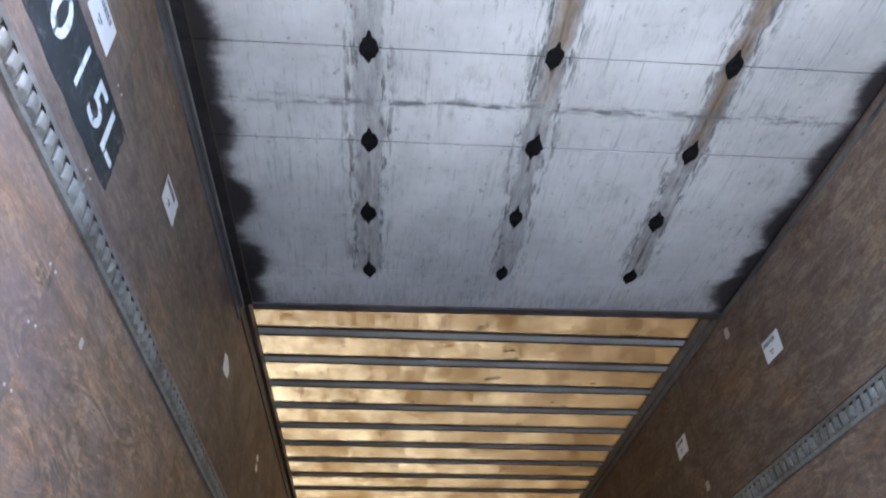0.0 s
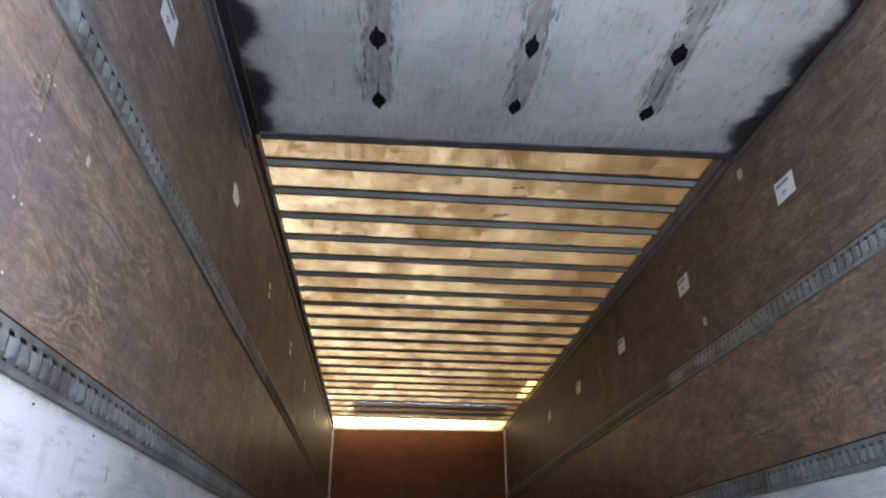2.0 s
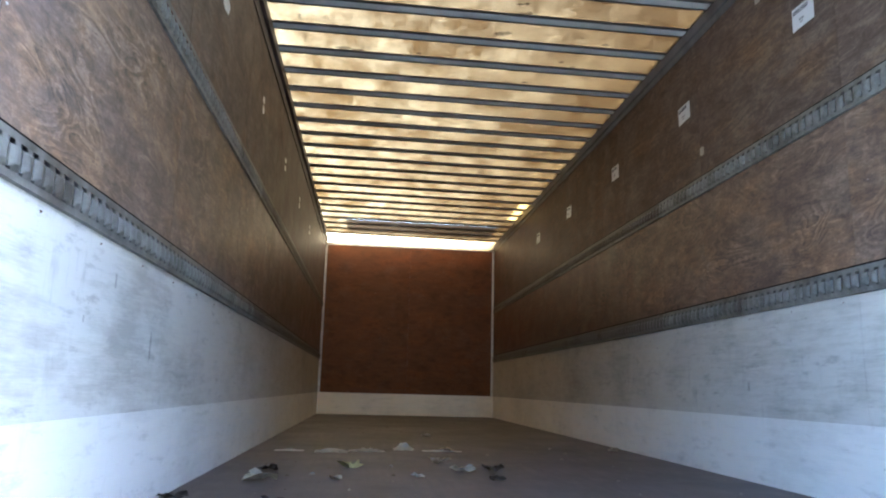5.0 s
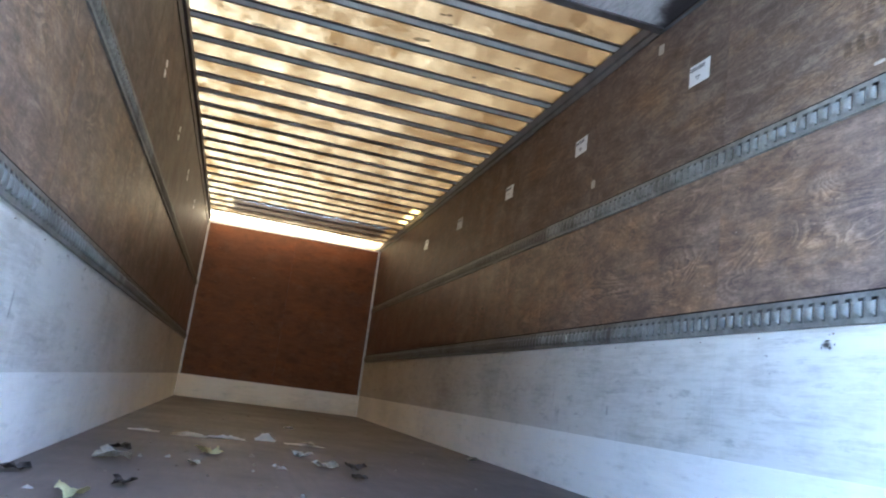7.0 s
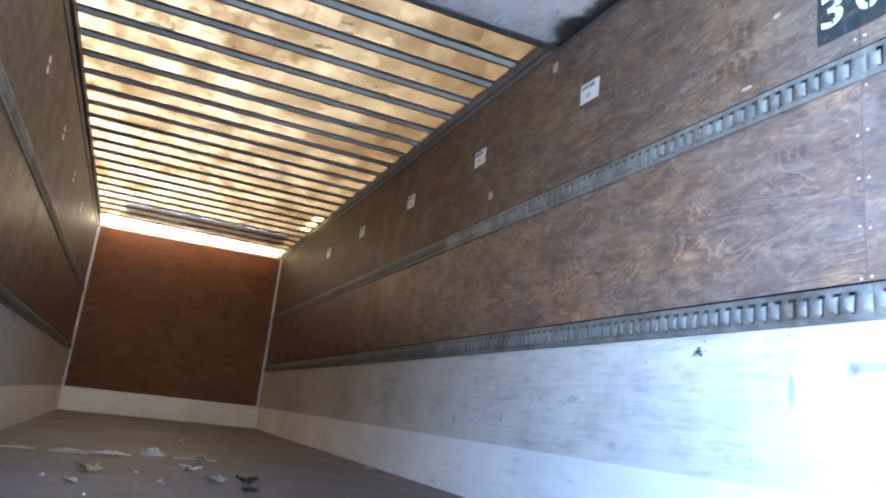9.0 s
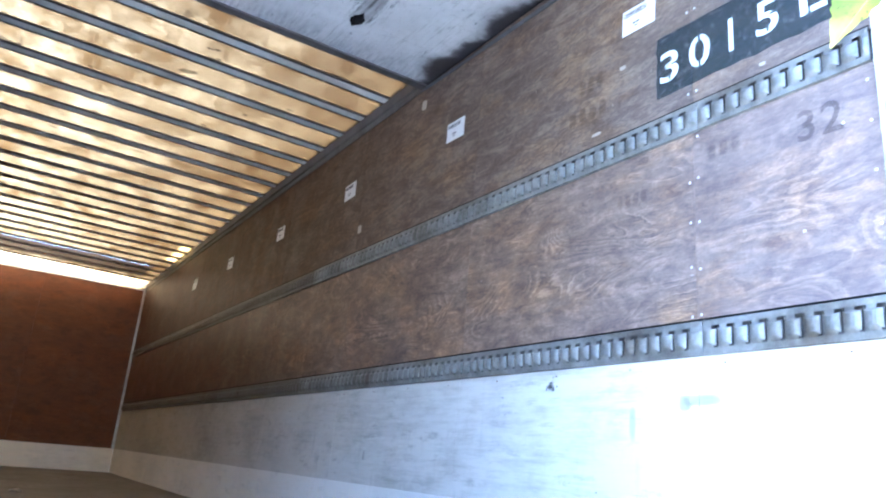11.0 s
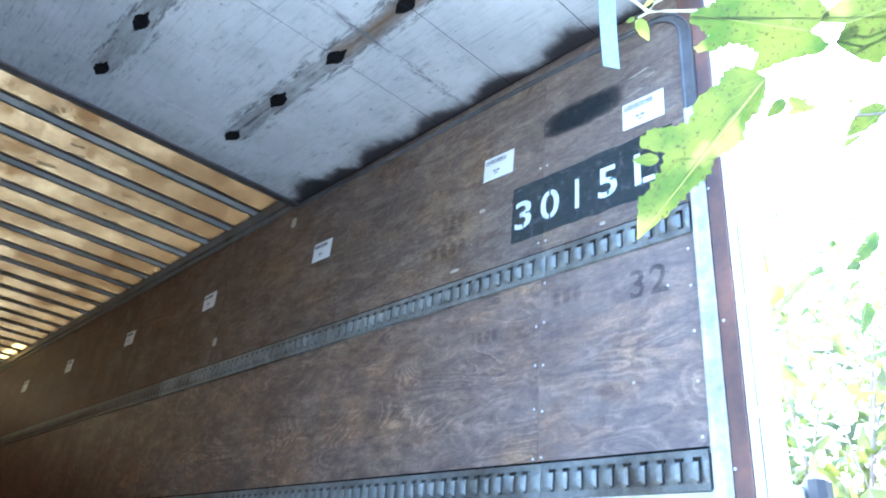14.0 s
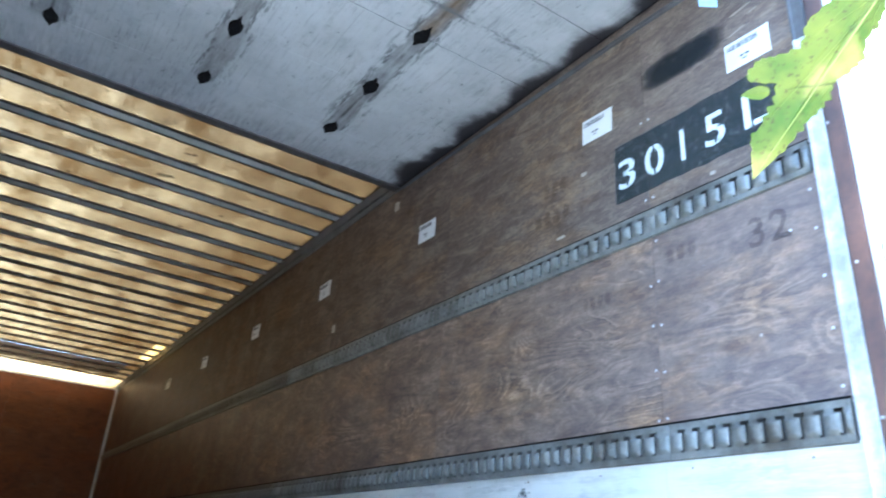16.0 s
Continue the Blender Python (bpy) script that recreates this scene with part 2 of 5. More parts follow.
def door_paint():
    """White door skin: grey dirt bands under the hinges, rust runs, tar along both edges."""
    m = Nodes("door_paint", 0.5)
    x, y = m.axis("X"), m.axis("Y")
    wob = m.noise(m.scaled(1.0, 1.6, 1.0), 4.0, 5.0, 0.65)
    fine = m.noise(m.scaled(11.0, 1.3, 1.0), 5.0, 6.0, 0.75)
    cloud = m.noise(m.scaled(1, 1, 1), 1.5, 5.0, 0.65)
    cluster = m.noise(m.scaled(1, 0.8, 1), 2.4, 4.0, 0.6)
    col = m.ramp(cloud, (0.30, (0.34, 0.342, 0.345)), (0.5, (0.46, 0.462, 0.466)), (0.70, (0.58, 0.582, 0.586)))
    mottle = m.noise(m.scaled(1.6, 1.0, 1), 7.0, 6.0, 0.75)
    col = m.mix(m.math("MULTIPLY", m.step(mottle, 0.54, 0.70), 0.40), col, (0.20, 0.20, 0.203))
    where = m.step(cluster, 0.48, 0.66)
    col = m.mix(m.math("MULTIPLY", m.math("MULTIPLY", m.step(fine, 0.56, 0.70), where), 0.8), col, (0.10, 0.10, 0.105))
    col = m.mix(m.math("MULTIPLY", m.step(fine, 0.54, 0.75), 0.35), col, (0.18, 0.18, 0.185))
    for at, wide in ((-0.61, 0.060), (0.023, 0.056), (0.651, 0.052)):
        off = m.math("SUBTRACT", x, at)
        d = m.math("ABSOLUTE", off)
        sway = m.noise(m.scaled(2.5, 2.2, 1), 3.0, 4.0, 0.65)
        d = m.math("ADD", d, m.math("MULTIPLY", m.math("SUBTRACT", sway, 0.5), 0.10))
        edge = m.noise(m.scaled(13, 1.7, 1), 4.0, 6.0, 0.75)
        stop = m.math("SUBTRACT", 1.0, m.step(y, 1.70, 1.76))
        band = m.math("MULTIPLY", m.math("SUBTRACT", 1.0, m.step(d, wide * 0.72, wide * 1.0)), stop)
        along = m.step(m.noise(m.scaled(0.6, 1.0, 1), 3.1, 4.0, 0.65), 0.30, 0.62)
        strength = m.math("MULTIPLY", band, m.math("ADD", m.math("MULTIPLY", along, 0.45), 0.40))
        col = m.mix(strength, col, m.ramp(edge, (0.36, (0.075, 0.072, 0.070)), (0.64, (0.30, 0.296, 0.29))))
        rim = m.math("MULTIPLY", m.math("MULTIPLY", m.math("SUBTRACT", 1.0, m.step(d, wide * 0.95, wide * 1.9)), m.step(d, wide * 0.5, wide * 0.8)), stop)
        stroke = m.noise(m.scaled(13, 2.0, 1), 3.4, 6.0, 0.75)
        col = m.mix(m.math("MULTIPLY", m.math("MULTIPLY", rim, m.step(stroke, 0.50, 0.58)), 0.9), col, (0.055, 0.054, 0.054))
        core = m.math("SUBTRACT", 1.0, m.step(m.math("ABSOLUTE", off), 0.003, 0.010))
        core = m.math("MULTIPLY", m.math("MULTIPLY", core, stop), m.step(m.noise(m.scaled(0.3, 1.0, 1), 4.0, 3.0, 0.6), 0.46, 0.6))
        col = m.mix(m.math("MULTIPLY", core, 0.9), col, (0.04, 0.037, 0.035))
        if at > 0:
            rust = m.math("SUBTRACT", 1.0, m.step(d, 0.012, 0.045))
            rust = m.math("MULTIPLY", rust, m.math("SUBTRACT", 1.0, m.step(y, 0.50 if at < 0.5 else 0.84, 0.72 if at < 0.5 else 0.93)))
            col = m.mix(m.math("MULTIPLY", rust, 0.7), col, m.ramp(edge, (0.35, (0.085, 0.048, 0.022)), (0.65, (0.20, 0.125, 0.055))))
    run = m.noise(m.scaled(26.0, 1.1, 1), 3.0, 6.0, 0.75)
    runs = m.step(m.noise(m.scaled(1.5, 1.0, 1), 3.2, 4.0, 0.6), 0.42, 0.62)
    col = m.mix(m.math("MULTIPLY", m.math("MULTIPLY", m.step(run, 0.53, 0.66), runs), 0.55), col, (0.13, 0.13, 0.135))
    fleckle = m.noise(m.scaled(1.8, 1.0, 1), 26.0, 5.0, 0.75)
    col = m.mix(m.math("MULTIPLY", m.step(fleckle, 0.64, 0.72), 0.5), col, (0.12, 0.12, 0.125))
    marks = m.noise(m.scaled(3.0, 2.2, 1), 9.0, 5.0, 0.75)
    col = m.mix(m.math("MULTIPLY", m.step(marks, 0.625, 0.69), 0.65), col, (0.075, 0.075, 0.08))
    across = m.noise(m.scaled(2.2, 8.0, 1), 3.0, 6.0, 0.75)
    band = m.math("SUBTRACT", 1.0, m.step(m.math("ABSOLUTE", m.math("ADD", m.math("SUBTRACT", y, 0.70), m.math("MULTIPLY", m.math("SUBTRACT", mottle, 0.5), 0.05))), 0.006, 0.030))
    col = m.mix(m.math("MULTIPLY", band, m.step(across, 0.46, 0.58)), col, (0.12, 0.12, 0.125))
    end = m.math("MULTIPLY", m.step(y, 1.80, 2.02), m.step(fine, 0.38, 0.6))
    col = m.mix(m.math("MULTIPLY", end, 0.6), col, (0.17, 0.17, 0.18))
    side = m.math("MINIMUM", m.math("SUBTRACT", 1.225, x), m.math("ADD", 1.185, x))
    edges = []
    for base, lumps in ((0.008, ((0.42, 0.065), (0.66, 0.055), (0.85, 0.085), (1.27, 0.10), (1.69, 0.115), (1.95, 0.06), (0.1, 0.07))), (0.012, ((1.82, 0.11), (1.62, 0.055), (1.27, 0.065), (0.89, 0.05), (0.52, 0.06), (0.12, 0.075)))):
        total = base
        for yc, reach in lumps:
            near = m.math("MAXIMUM", 0.0, m.math("SUBTRACT", 1.0, m.math("DIVIDE", m.math("ABSOLUTE", m.math("SUBTRACT", y, yc)), 0.17)))
            near = m.math("SMOOTH_MIN", near, 0.7, 0.5)
            total = m.math("MAXIMUM", total, m.math("ADD", base * 0.5, m.math("MULTIPLY", near, reach * 1.3)))
        edges.append(total)
    right = m.math("GREATER_THAN", x, 0.0)
    lumps = m.math("ADD", m.math("MULTIPLY", edges[1], right), m.math("MULTIPLY", edges[0], m.math("SUBTRACT", 1.0, right)))
    lumps = m.math("ADD", lumps, m.math("MULTIPLY", m.math("SUBTRACT", wob, 0.5), 0.11))
    frayed = m.noise(m.scaled(1.2, 1.6, 1), 13.0, 5.0, 0.7)
    near = m.math("SUBTRACT", side, lumps)
    near = m.math("ADD", near, m.math("MULTIPLY", m.math("SUBTRACT", frayed, 0.5), 0.055))
    halo = m.math("SUBTRACT", 1.0, m.step(near, 0.0, 0.085))
    col = m.mix(m.math("MULTIPLY", m.math("POWER", halo, 1.5), 0.75), col, (0.085, 0.078, 0.075))
    col = m.mix(m.math("SUBTRACT", 1.0, m.step(near, -0.016, 0.030)), col, (0.020, 0.018, 0.020))
    m.set("Base Color", col)
    m.set("Roughness", m.math("ADD", m.math("MULTIPLY", fine, 0.25), 0.38))
    m.bump(fine, 0.08, 0.002)
    return m.mat


def fibreglass(name, light, dark, amber=False):
    """Translucent, weathered roof sheet that lets daylight through."""
    m = Nodes(name, 0.55)
    big = m.noise(m.scaled(1.1, 0.65, 1), 3.4, 5.0, 0.62)
    small = m.noise(m.scaled(1.4, 0.5, 1), 8.0, 7.0, 0.76)
    speck = m.noise(m.scaled(1, 1, 1), 30.0, 4.0, 0.7)
    spots = m.noise(m.scaled(1, 1, 1), 6.0, 6.0, 0.75)
    s = m.math("ADD", m.math("MULTIPLY", big, 0.44), m.math("ADD", m.math("MULTIPLY", small, 0.34), m.math("MULTIPLY", speck, 0.22)))
    col = m.ramp(s, (0.425, dark), (0.505, tuple(0.45 * a + 0.55 * b for a, b in zip(light, dark))), (0.58, light))
    if not amber:
        crust = m.noise(m.scaled(1.0, 1.0, 1), 24.0, 6.0, 0.75)
        col = m.mix(m.math("MULTIPLY", m.step(crust, 0.53, 0.66), 0.65), col, m.mix(1.0, col, (0.50, 0.42, 0.30), "MULTIPLY"))
        smut = m.noise(m.scaled(1.2, 0.9, 1), 11.0, 6.0, 0.72)
        col = m.mix(m.math("MULTIPLY", m.step(smut, 0.49, 0.66), 0.85), col, m.mix(1.0, col, (0.55, 0.46, 0.34), "MULTIPLY"))
        clear = m.noise(m.scaled(1.3, 0.7, 1), 6.0, 7.0, 0.72)
        col = m.mix(m.math("MULTIPLY", m.step(clear, 0.46, 0.74), 0.8), col, m.mix(1.0, col, (1.52, 1.53, 1.50), "MULTIPLY"))
        col = m.mix(m.math("MULTIPLY", m.step(spots, 0.60, 0.67), 0.85), col, (0.006, 0.004, 0.002))
    # uneven daylight along the roof, put into the tint: dimmer near the door
    end_light = m.ramp(m.step(m.math("ADD", m.axis("Y"), m.math("MULTIPLY", big, 1.5)), 2.5, 8.0), (0.0, (0.64, 0.58, 0.49)), (1.0, (1.26, 1.14, 0.92)))
    col = m.mix(1.0, col, end_light, "MULTIPLY")
    # the dimmer right half is painted into the sheet in the same way
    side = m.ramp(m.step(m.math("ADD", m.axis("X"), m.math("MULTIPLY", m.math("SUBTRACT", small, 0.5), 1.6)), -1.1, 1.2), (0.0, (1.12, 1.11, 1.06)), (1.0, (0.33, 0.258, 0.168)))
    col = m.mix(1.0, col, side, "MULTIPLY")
    t = m.add("ShaderNodeBsdfTranslucent")
    m.join(col, t.inputs["Color"])
    d = m.add("ShaderNodeBsdfDiffuse")
    m.join(m.mix(0.8, col, (0.45, 0.40, 0.30)), d.inputs["Color"])
    mixer = m.add("ShaderNodeMixShader")
    mixer.inputs[0].default_value = 0.22
    m.join(t.outputs[0], mixer.inputs[1])
    m.join(d.outputs[0], mixer.inputs[2])
    m.join(mixer.outputs[0], m.out.inputs["Surface"])
    return m.mat


def leaf_green(name, a, b, spots=True):
    m = Nodes(name, 0.45)
    n = m.noise(m.scaled(1, 1, 1), 14.0 if spots else 3.0, 3.0, 0.6)
    col = m.ramp(n, (0.35, a), (0.65, b))
    if spots:
        s = m.noise(m.scaled(1, 1, 1), 170.0, 2.0, 0.5)
        col = m.mix(m.step(s, 0.63, 0.66), col, (0.012, 0.008, 0.004))
        y = m.noise(m.scaled(1, 1, 1), 9.0, 3.0, 0.5)
        col = m.mix(m.step(y, 0.55, 0.68), col, (0.11, 0.105, 0.03))
    m.set("Base Color", col)
    t = m.add("ShaderNodeBsdfTranslucent")
    m.join(col, t.inputs["Color"])
    mixer = m.add("ShaderNodeMixShader")
    mixer.inputs[0].default_value = 0.5
    m.join(m.bsdf.outputs[0], mixer.inputs[1])
    m.join(t.outputs[0], mixer.inputs[2])
    m.join(mixer.outputs[0], m.out.inputs["Surface"])
    return m.mat


def faded_paint(name, col, most, soft=True, plane="YZ", square=3.0):
    """Thin old paint, worn through in places and fading out at its edge."""
    m = Nodes(name, 0.85, 0.0, 0.15)
    m.set("Base Color", (*col, 1))
    n = m.noise(m.scaled(1, 1, 1), 24.0, 5.0, 0.7)
    fade = m.step(n, 0.20, 0.46)
    if soft:
        g = m.add("ShaderNodeTexCoord").outputs["Generated"]
        dy, dz = (m.math("ABSOLUTE", m.math("SUBTRACT", m.math("MULTIPLY", m.axis(p, g), 2.0), 1.0)) for p in plane)
        d = m.math("ADD", m.math("POWER", dy, square), m.math("POWER", dz, square))
        d = m.math("ADD", d, m.math("MULTIPLY", m.math("SUBTRACT", n, 0.5), 0.9))
        fade = m.math("MULTIPLY", m.math("SUBTRACT", 1.0, m.step(d, 0.2, 1.0)), m.step(n, 0.10, 0.42))
    m.set("Alpha", m.math("MULTIPLY", fade, most))
    return m.mat


def floor_wood():
    m = Nodes("floor_wood", 0.6)
    n = m.noise(m.scaled(9, 0.8, 1), 3.0, 6.0, 0.65)
    c = m.noise(m.scaled(1, 1, 1), 1.4, 5.0, 0.65)
    col = m.ramp(n, (0.3, (0.052, 0.040, 0.034)), (0.7, (0.108, 0.084, 0.073)))
    col = m.mix(m.step(c, 0.4, 0.65), col, (0.068, 0.055, 0.048))
    damp = m.noise(m.scaled(1.3, 0.7, 1), 2.6, 7.0, 0.75)
    col = m.mix(m.math("MULTIPLY", m.step(damp, 0.48, 0.66), 0.75), col, m.mix(1.0, col, (0.48, 0.46, 0.50), "MULTIPLY"))
    grit = m.noise(m.scaled(1, 1, 1), 60.0, 3.0, 0.7)
    col = m.mix(m.math("MULTIPLY", m.step(grit, 0.66, 0.72), 0.5), col, (0.26, 0.24, 0.21))
    m.set("Base Color", col)
    m.set("Roughness", m.math("ADD", m.math("MULTIPLY", c, 0.3), 0.42))
    m.bump(n, 0.15, 0.004)
    return m.mat


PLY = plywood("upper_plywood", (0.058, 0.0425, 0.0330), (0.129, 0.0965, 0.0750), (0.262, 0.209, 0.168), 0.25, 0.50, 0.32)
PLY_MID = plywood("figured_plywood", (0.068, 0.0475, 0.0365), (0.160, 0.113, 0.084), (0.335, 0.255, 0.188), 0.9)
PLY_NOSE = plywood("nose_plywood", (0.080, 0.034, 0.0140), (0.100, 0.0435, 0.0190), (0.128, 0.060, 0.027), 0.05, 0.6, 0.25, (1.0, 0.78, 0.58))
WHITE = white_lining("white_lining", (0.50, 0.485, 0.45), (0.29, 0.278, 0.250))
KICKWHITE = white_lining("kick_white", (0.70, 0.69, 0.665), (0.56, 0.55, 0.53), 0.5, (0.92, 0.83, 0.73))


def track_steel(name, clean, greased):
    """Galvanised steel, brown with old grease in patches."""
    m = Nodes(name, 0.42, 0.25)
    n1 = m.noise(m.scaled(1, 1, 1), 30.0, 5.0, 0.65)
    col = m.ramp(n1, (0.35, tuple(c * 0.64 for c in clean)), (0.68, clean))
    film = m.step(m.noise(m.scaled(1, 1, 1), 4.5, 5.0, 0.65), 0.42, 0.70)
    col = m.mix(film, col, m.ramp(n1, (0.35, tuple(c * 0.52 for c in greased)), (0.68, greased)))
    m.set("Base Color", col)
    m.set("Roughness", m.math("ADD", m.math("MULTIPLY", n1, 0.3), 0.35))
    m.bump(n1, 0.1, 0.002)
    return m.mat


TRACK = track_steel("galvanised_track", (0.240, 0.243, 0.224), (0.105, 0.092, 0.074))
# darker copy of the track steel, standing for weak light deep inside
SHADETRACK = track_steel("grimy_shaded_track", (0.130, 0.116, 0.102), (0.090, 0.070, 0.055))
BACKPLATE = metal("track_back", (0.05, 0.05, 0.05), (0.10, 0.10, 0.10), 0.6, 0.1, 20.0)
GALV = metal("galvanised_strip", (0.36, 0.362, 0.36), (0.62, 0.622, 0.615), 0.5, 0.15, 20.0)
BOW = metal("bow_steel", (0.58, 0.595, 0.57), (0.74, 0.745, 0.715), 0.42, 0.05, 16.0)
BRIGHTRAIL = metal("bare_rail_steel", (0.16, 0.158, 0.155), (0.34, 0.335, 0.33), 0.45, 0.3, 12.0)
BROWNRAIL = metal("brown_rail_steel", (0.042, 0.031, 0.028), (0.095, 0.070, 0.062), 0.55, 0.15, 6.0)
RAILSTEEL = metal("top_rail_steel", (0.085, 0.084, 0.088), (0.16, 0.16, 0.168), 0.5, 0.2, 7.0)
BOWDARK = metal("bow_flange_steel", (0.026, 0.022, 0.020), (0.055, 0.046, 0.042), 0.6, 0.1, 10.0)
DARKSTEEL = metal("dark_steel", (0.050, 0.046, 0.046), (0.11, 0.10, 0.10), 0.5, 0.2, 10.0)
RUST = metal("rusty_brown_steel", (0.085, 0.055, 0.050), (0.21, 0.105, 0.070), 0.6, 0.1, 5.0)
TAR = plain("black_grease", (0.006, 0.0055, 0.006), 0.85, 0.0, 0.4, 40.0, 0.12)
GREASE = plain("dried_grease", (0.022, 0.020, 0.023), 0.6, 0.0, 0.5, 18.0, 0.3)
SEAL = plain("grey_seal", (0.10, 0.10, 0.105), 0.8)
DOORPAINT = door_paint()
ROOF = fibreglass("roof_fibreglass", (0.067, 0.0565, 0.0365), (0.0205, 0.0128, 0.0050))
# lets extra daylight through, set high to brighten the nose wall's top
CAP = fibreglass("bright_fibreglass", (0.34, 0.28, 0.185), (0.27, 0.22, 0.14))
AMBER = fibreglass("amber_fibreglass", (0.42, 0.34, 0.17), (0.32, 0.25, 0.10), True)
MOULD = faded_paint("mould", (0.05, 0.03, 0.015), 0.7, True, "XY", 2.0)
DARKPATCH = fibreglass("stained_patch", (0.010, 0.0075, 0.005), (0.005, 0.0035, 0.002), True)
PAPER = plain("label_paper", (0.64, 0.65, 0.67), 0.55, 0.0, 0.06, 9.0)
TORN = plain("torn_paper", (0.82, 0.82, 0.80), 0.6, 0.0, 0.06, 9.0)
INK = plain("label_ink", (0.10, 0.10, 0.12), 0.6)
STENCIL_BACK = faded_paint("stencil_green_black", (0.031, 0.039, 0.043), 0.80, False)
STENCIL_WHITE = faded_paint("stencil_white", (0.66, 0.69, 0.69), 0.94, False)
BRIDGE = plain("stencil_dark", (0.016, 0.023, 0.024), 0.5)
SMUDGE = faded_paint("black_smudge", (0.016, 0.019, 0.023), 0.85, square=3.5)
SCUFF = faded_paint("grey_scuff", (0.10, 0.10, 0.095), 0.30)
SPLAT = faded_paint("black_splat", (0.02, 0.02, 0.02), 0.85, square=1.1)
FADEDNUMBER = faded_paint("faded_black_number", (0.015, 0.02, 0.022), 0.30, False)
FADED = faded_paint("faded_black_marking", (0.015, 0.02, 0.022), 0.22)
PALESCUFF = faded_paint("pale_scuff", (0.40, 0.33, 0.26), 0.40, True, "XZ", 2.0)
PALESCUFFSIDE = faded_paint("pale_scrape", (0.42, 0.36, 0.30), 0.65, True, "YZ", 2.0)
CHIP = plain("bare_chip", (0.36, 0.32, 0.28), 0.6, 0.0, 0.15)
RIVET = plain("rivet_metal", (0.46, 0.465, 0.47), 0.5, 0.2, 0.2)
FLOORWOOD = floor_wood()
OUTWHITE = plain("outer_white_paint", (0.80, 0.80, 0.79), 0.4, 0.0, 0.05, 5.0)
RUBBER = plain("black_rubber", (0.028, 0.029, 0.033), 0.6, 0.0, 0.2)
STRAP = plain("pale_webbing", (0.20, 0.27, 0.32), 0.7, 0.0, 0.15, 60.0)
LEAF = leaf_green("maple_leaf", (0.014, 0.029, 0.003), (0.043, 0.052, 0.0075))
FOLIAGE = leaf_green("shrub_leaf", (0.040, 0.055, 0.009), (0.115, 0.120, 0.024), False)
VEIN = leaf_green("leaf_vein", (0.070, 0.085, 0.022), (0.095, 0.108, 0.034), False)
STEM = plain("pale_stem", (0.50, 0.50, 0.36), 0.6)
BARK = plain("bark", (0.13, 0.10, 0.08), 0.8, 0.0, 0.3, 25.0)
DEADLEAF = plain("dead_leaf", (0.46, 0.42, 0.345), 0.8, 0.0, 0.3, 30.0)
CRUMB = plain("leaf_crumb", (0.18, 0.16, 0.135), 0.8, 0.0, 0.6, 9.0)
FALLEN = plain("fallen_leaf", (0.50, 0.47, 0.25), 0.7, 0.0, 0.3, 25.0)
DEADDARK = plain("dark_dead_leaf", (0.06, 0.048, 0.04), 0.8, 0.0, 0.3, 30.0)
SCRAP = plain("paper_scrap", (0.62, 0.61, 0.59), 0.6, 0.0, 0.1)
GRASS = plain("dry_grass_and_gravel", (0.23, 0.23, 0.205), 0.9, 0.0, 0.35, 2.5)


# ---- mesh helpers ----
def mesh_object(name, verts, faces, material, parent=None, label="", smooth=False):
    me = bpy.data.meshes.new(name)
    me.from_pydata([tuple(v) for v in verts], [], faces)
    me.materials.append(material)
    if smooth:
        for p in me.polygons:
            p.use_smooth = True
    me.update()
    ob = new(name, me)
    ob.parent = parent
    return tagged(ob, label) if label else ob


def part(name, bm, material, parent=None, label="", smooth=False):
    me = bpy.data.meshes.new(name)
    bmesh.ops.recalc_face_normals(bm, faces=bm.faces)
    bm.to_mesh(me)
    bm.free()
    me.materials.append(material)
    if smooth:
        for p in me.polygons:
            p.use_smooth = True
    ob = new(name, me)
    ob.parent = parent
    return tagged(ob, label) if label else ob


def box_bm(x0, x1, y0, y1, z0, z1, bevel=0.0, bm=None):
    bm = bm or bmesh.new()
    m = Matrix.Translation(((x0 + x1) / 2, (y0 + y1) / 2, (z0 + z1) / 2)) @ Matrix.Diagonal((abs(x1 - x0), abs(y1 - y0), abs(z1 - z0), 1))
    got = bmesh.ops.create_cube(bm, size=1.0, matrix=m)
    if bevel:
        edges = {e for v in got["verts"] for e in v.link_edges}
        bmesh.ops.bevel(bm, geom=list(edges), offset=bevel, segments=1, affect="EDGES")
    return bm


def box(name, x0, x1, y0, y1, z0, z1, material, parent=None, label="", bevel=0.0):
    return part(name, box_bm(x0, x1, y0, y1, z0, z1, bevel), material, parent, label)


def empty(name, at=(0, 0, 0)):
    ob = new(name)
    ob.empty_display_size = 0.1
    ob.location = at
    return ob


def tube(name, points, radii, material, parent=None, sides=6):
    """A tapered tube along points."""
    verts, faces = [], []
    for i, p in enumerate(points):
        p = Vector(p)
        d = (Vector(points[min(i + 1, len(points) - 1)]) - Vector(points[max(i - 1, 0)])).normalized()
        u = d.orthogonal().normalized()
        w = d.cross(u)
        for k in range(sides):
            a = 2 * math.pi * k / sides
            verts.append(p + radii[i] * (math.cos(a) * u + math.sin(a) * w))
    for i in range(len(points) - 1):
        for k in range(sides):
            a, b = i * sides + k, i * sides + (k + 1) % sides
            faces.append((a, b, b + sides, a + sides))
    faces += [tuple(range(sides)), tuple(range((len(points) - 1) * sides, len(points) * sides))]
    return mesh_object(name, verts, faces, material, parent, smooth=True)


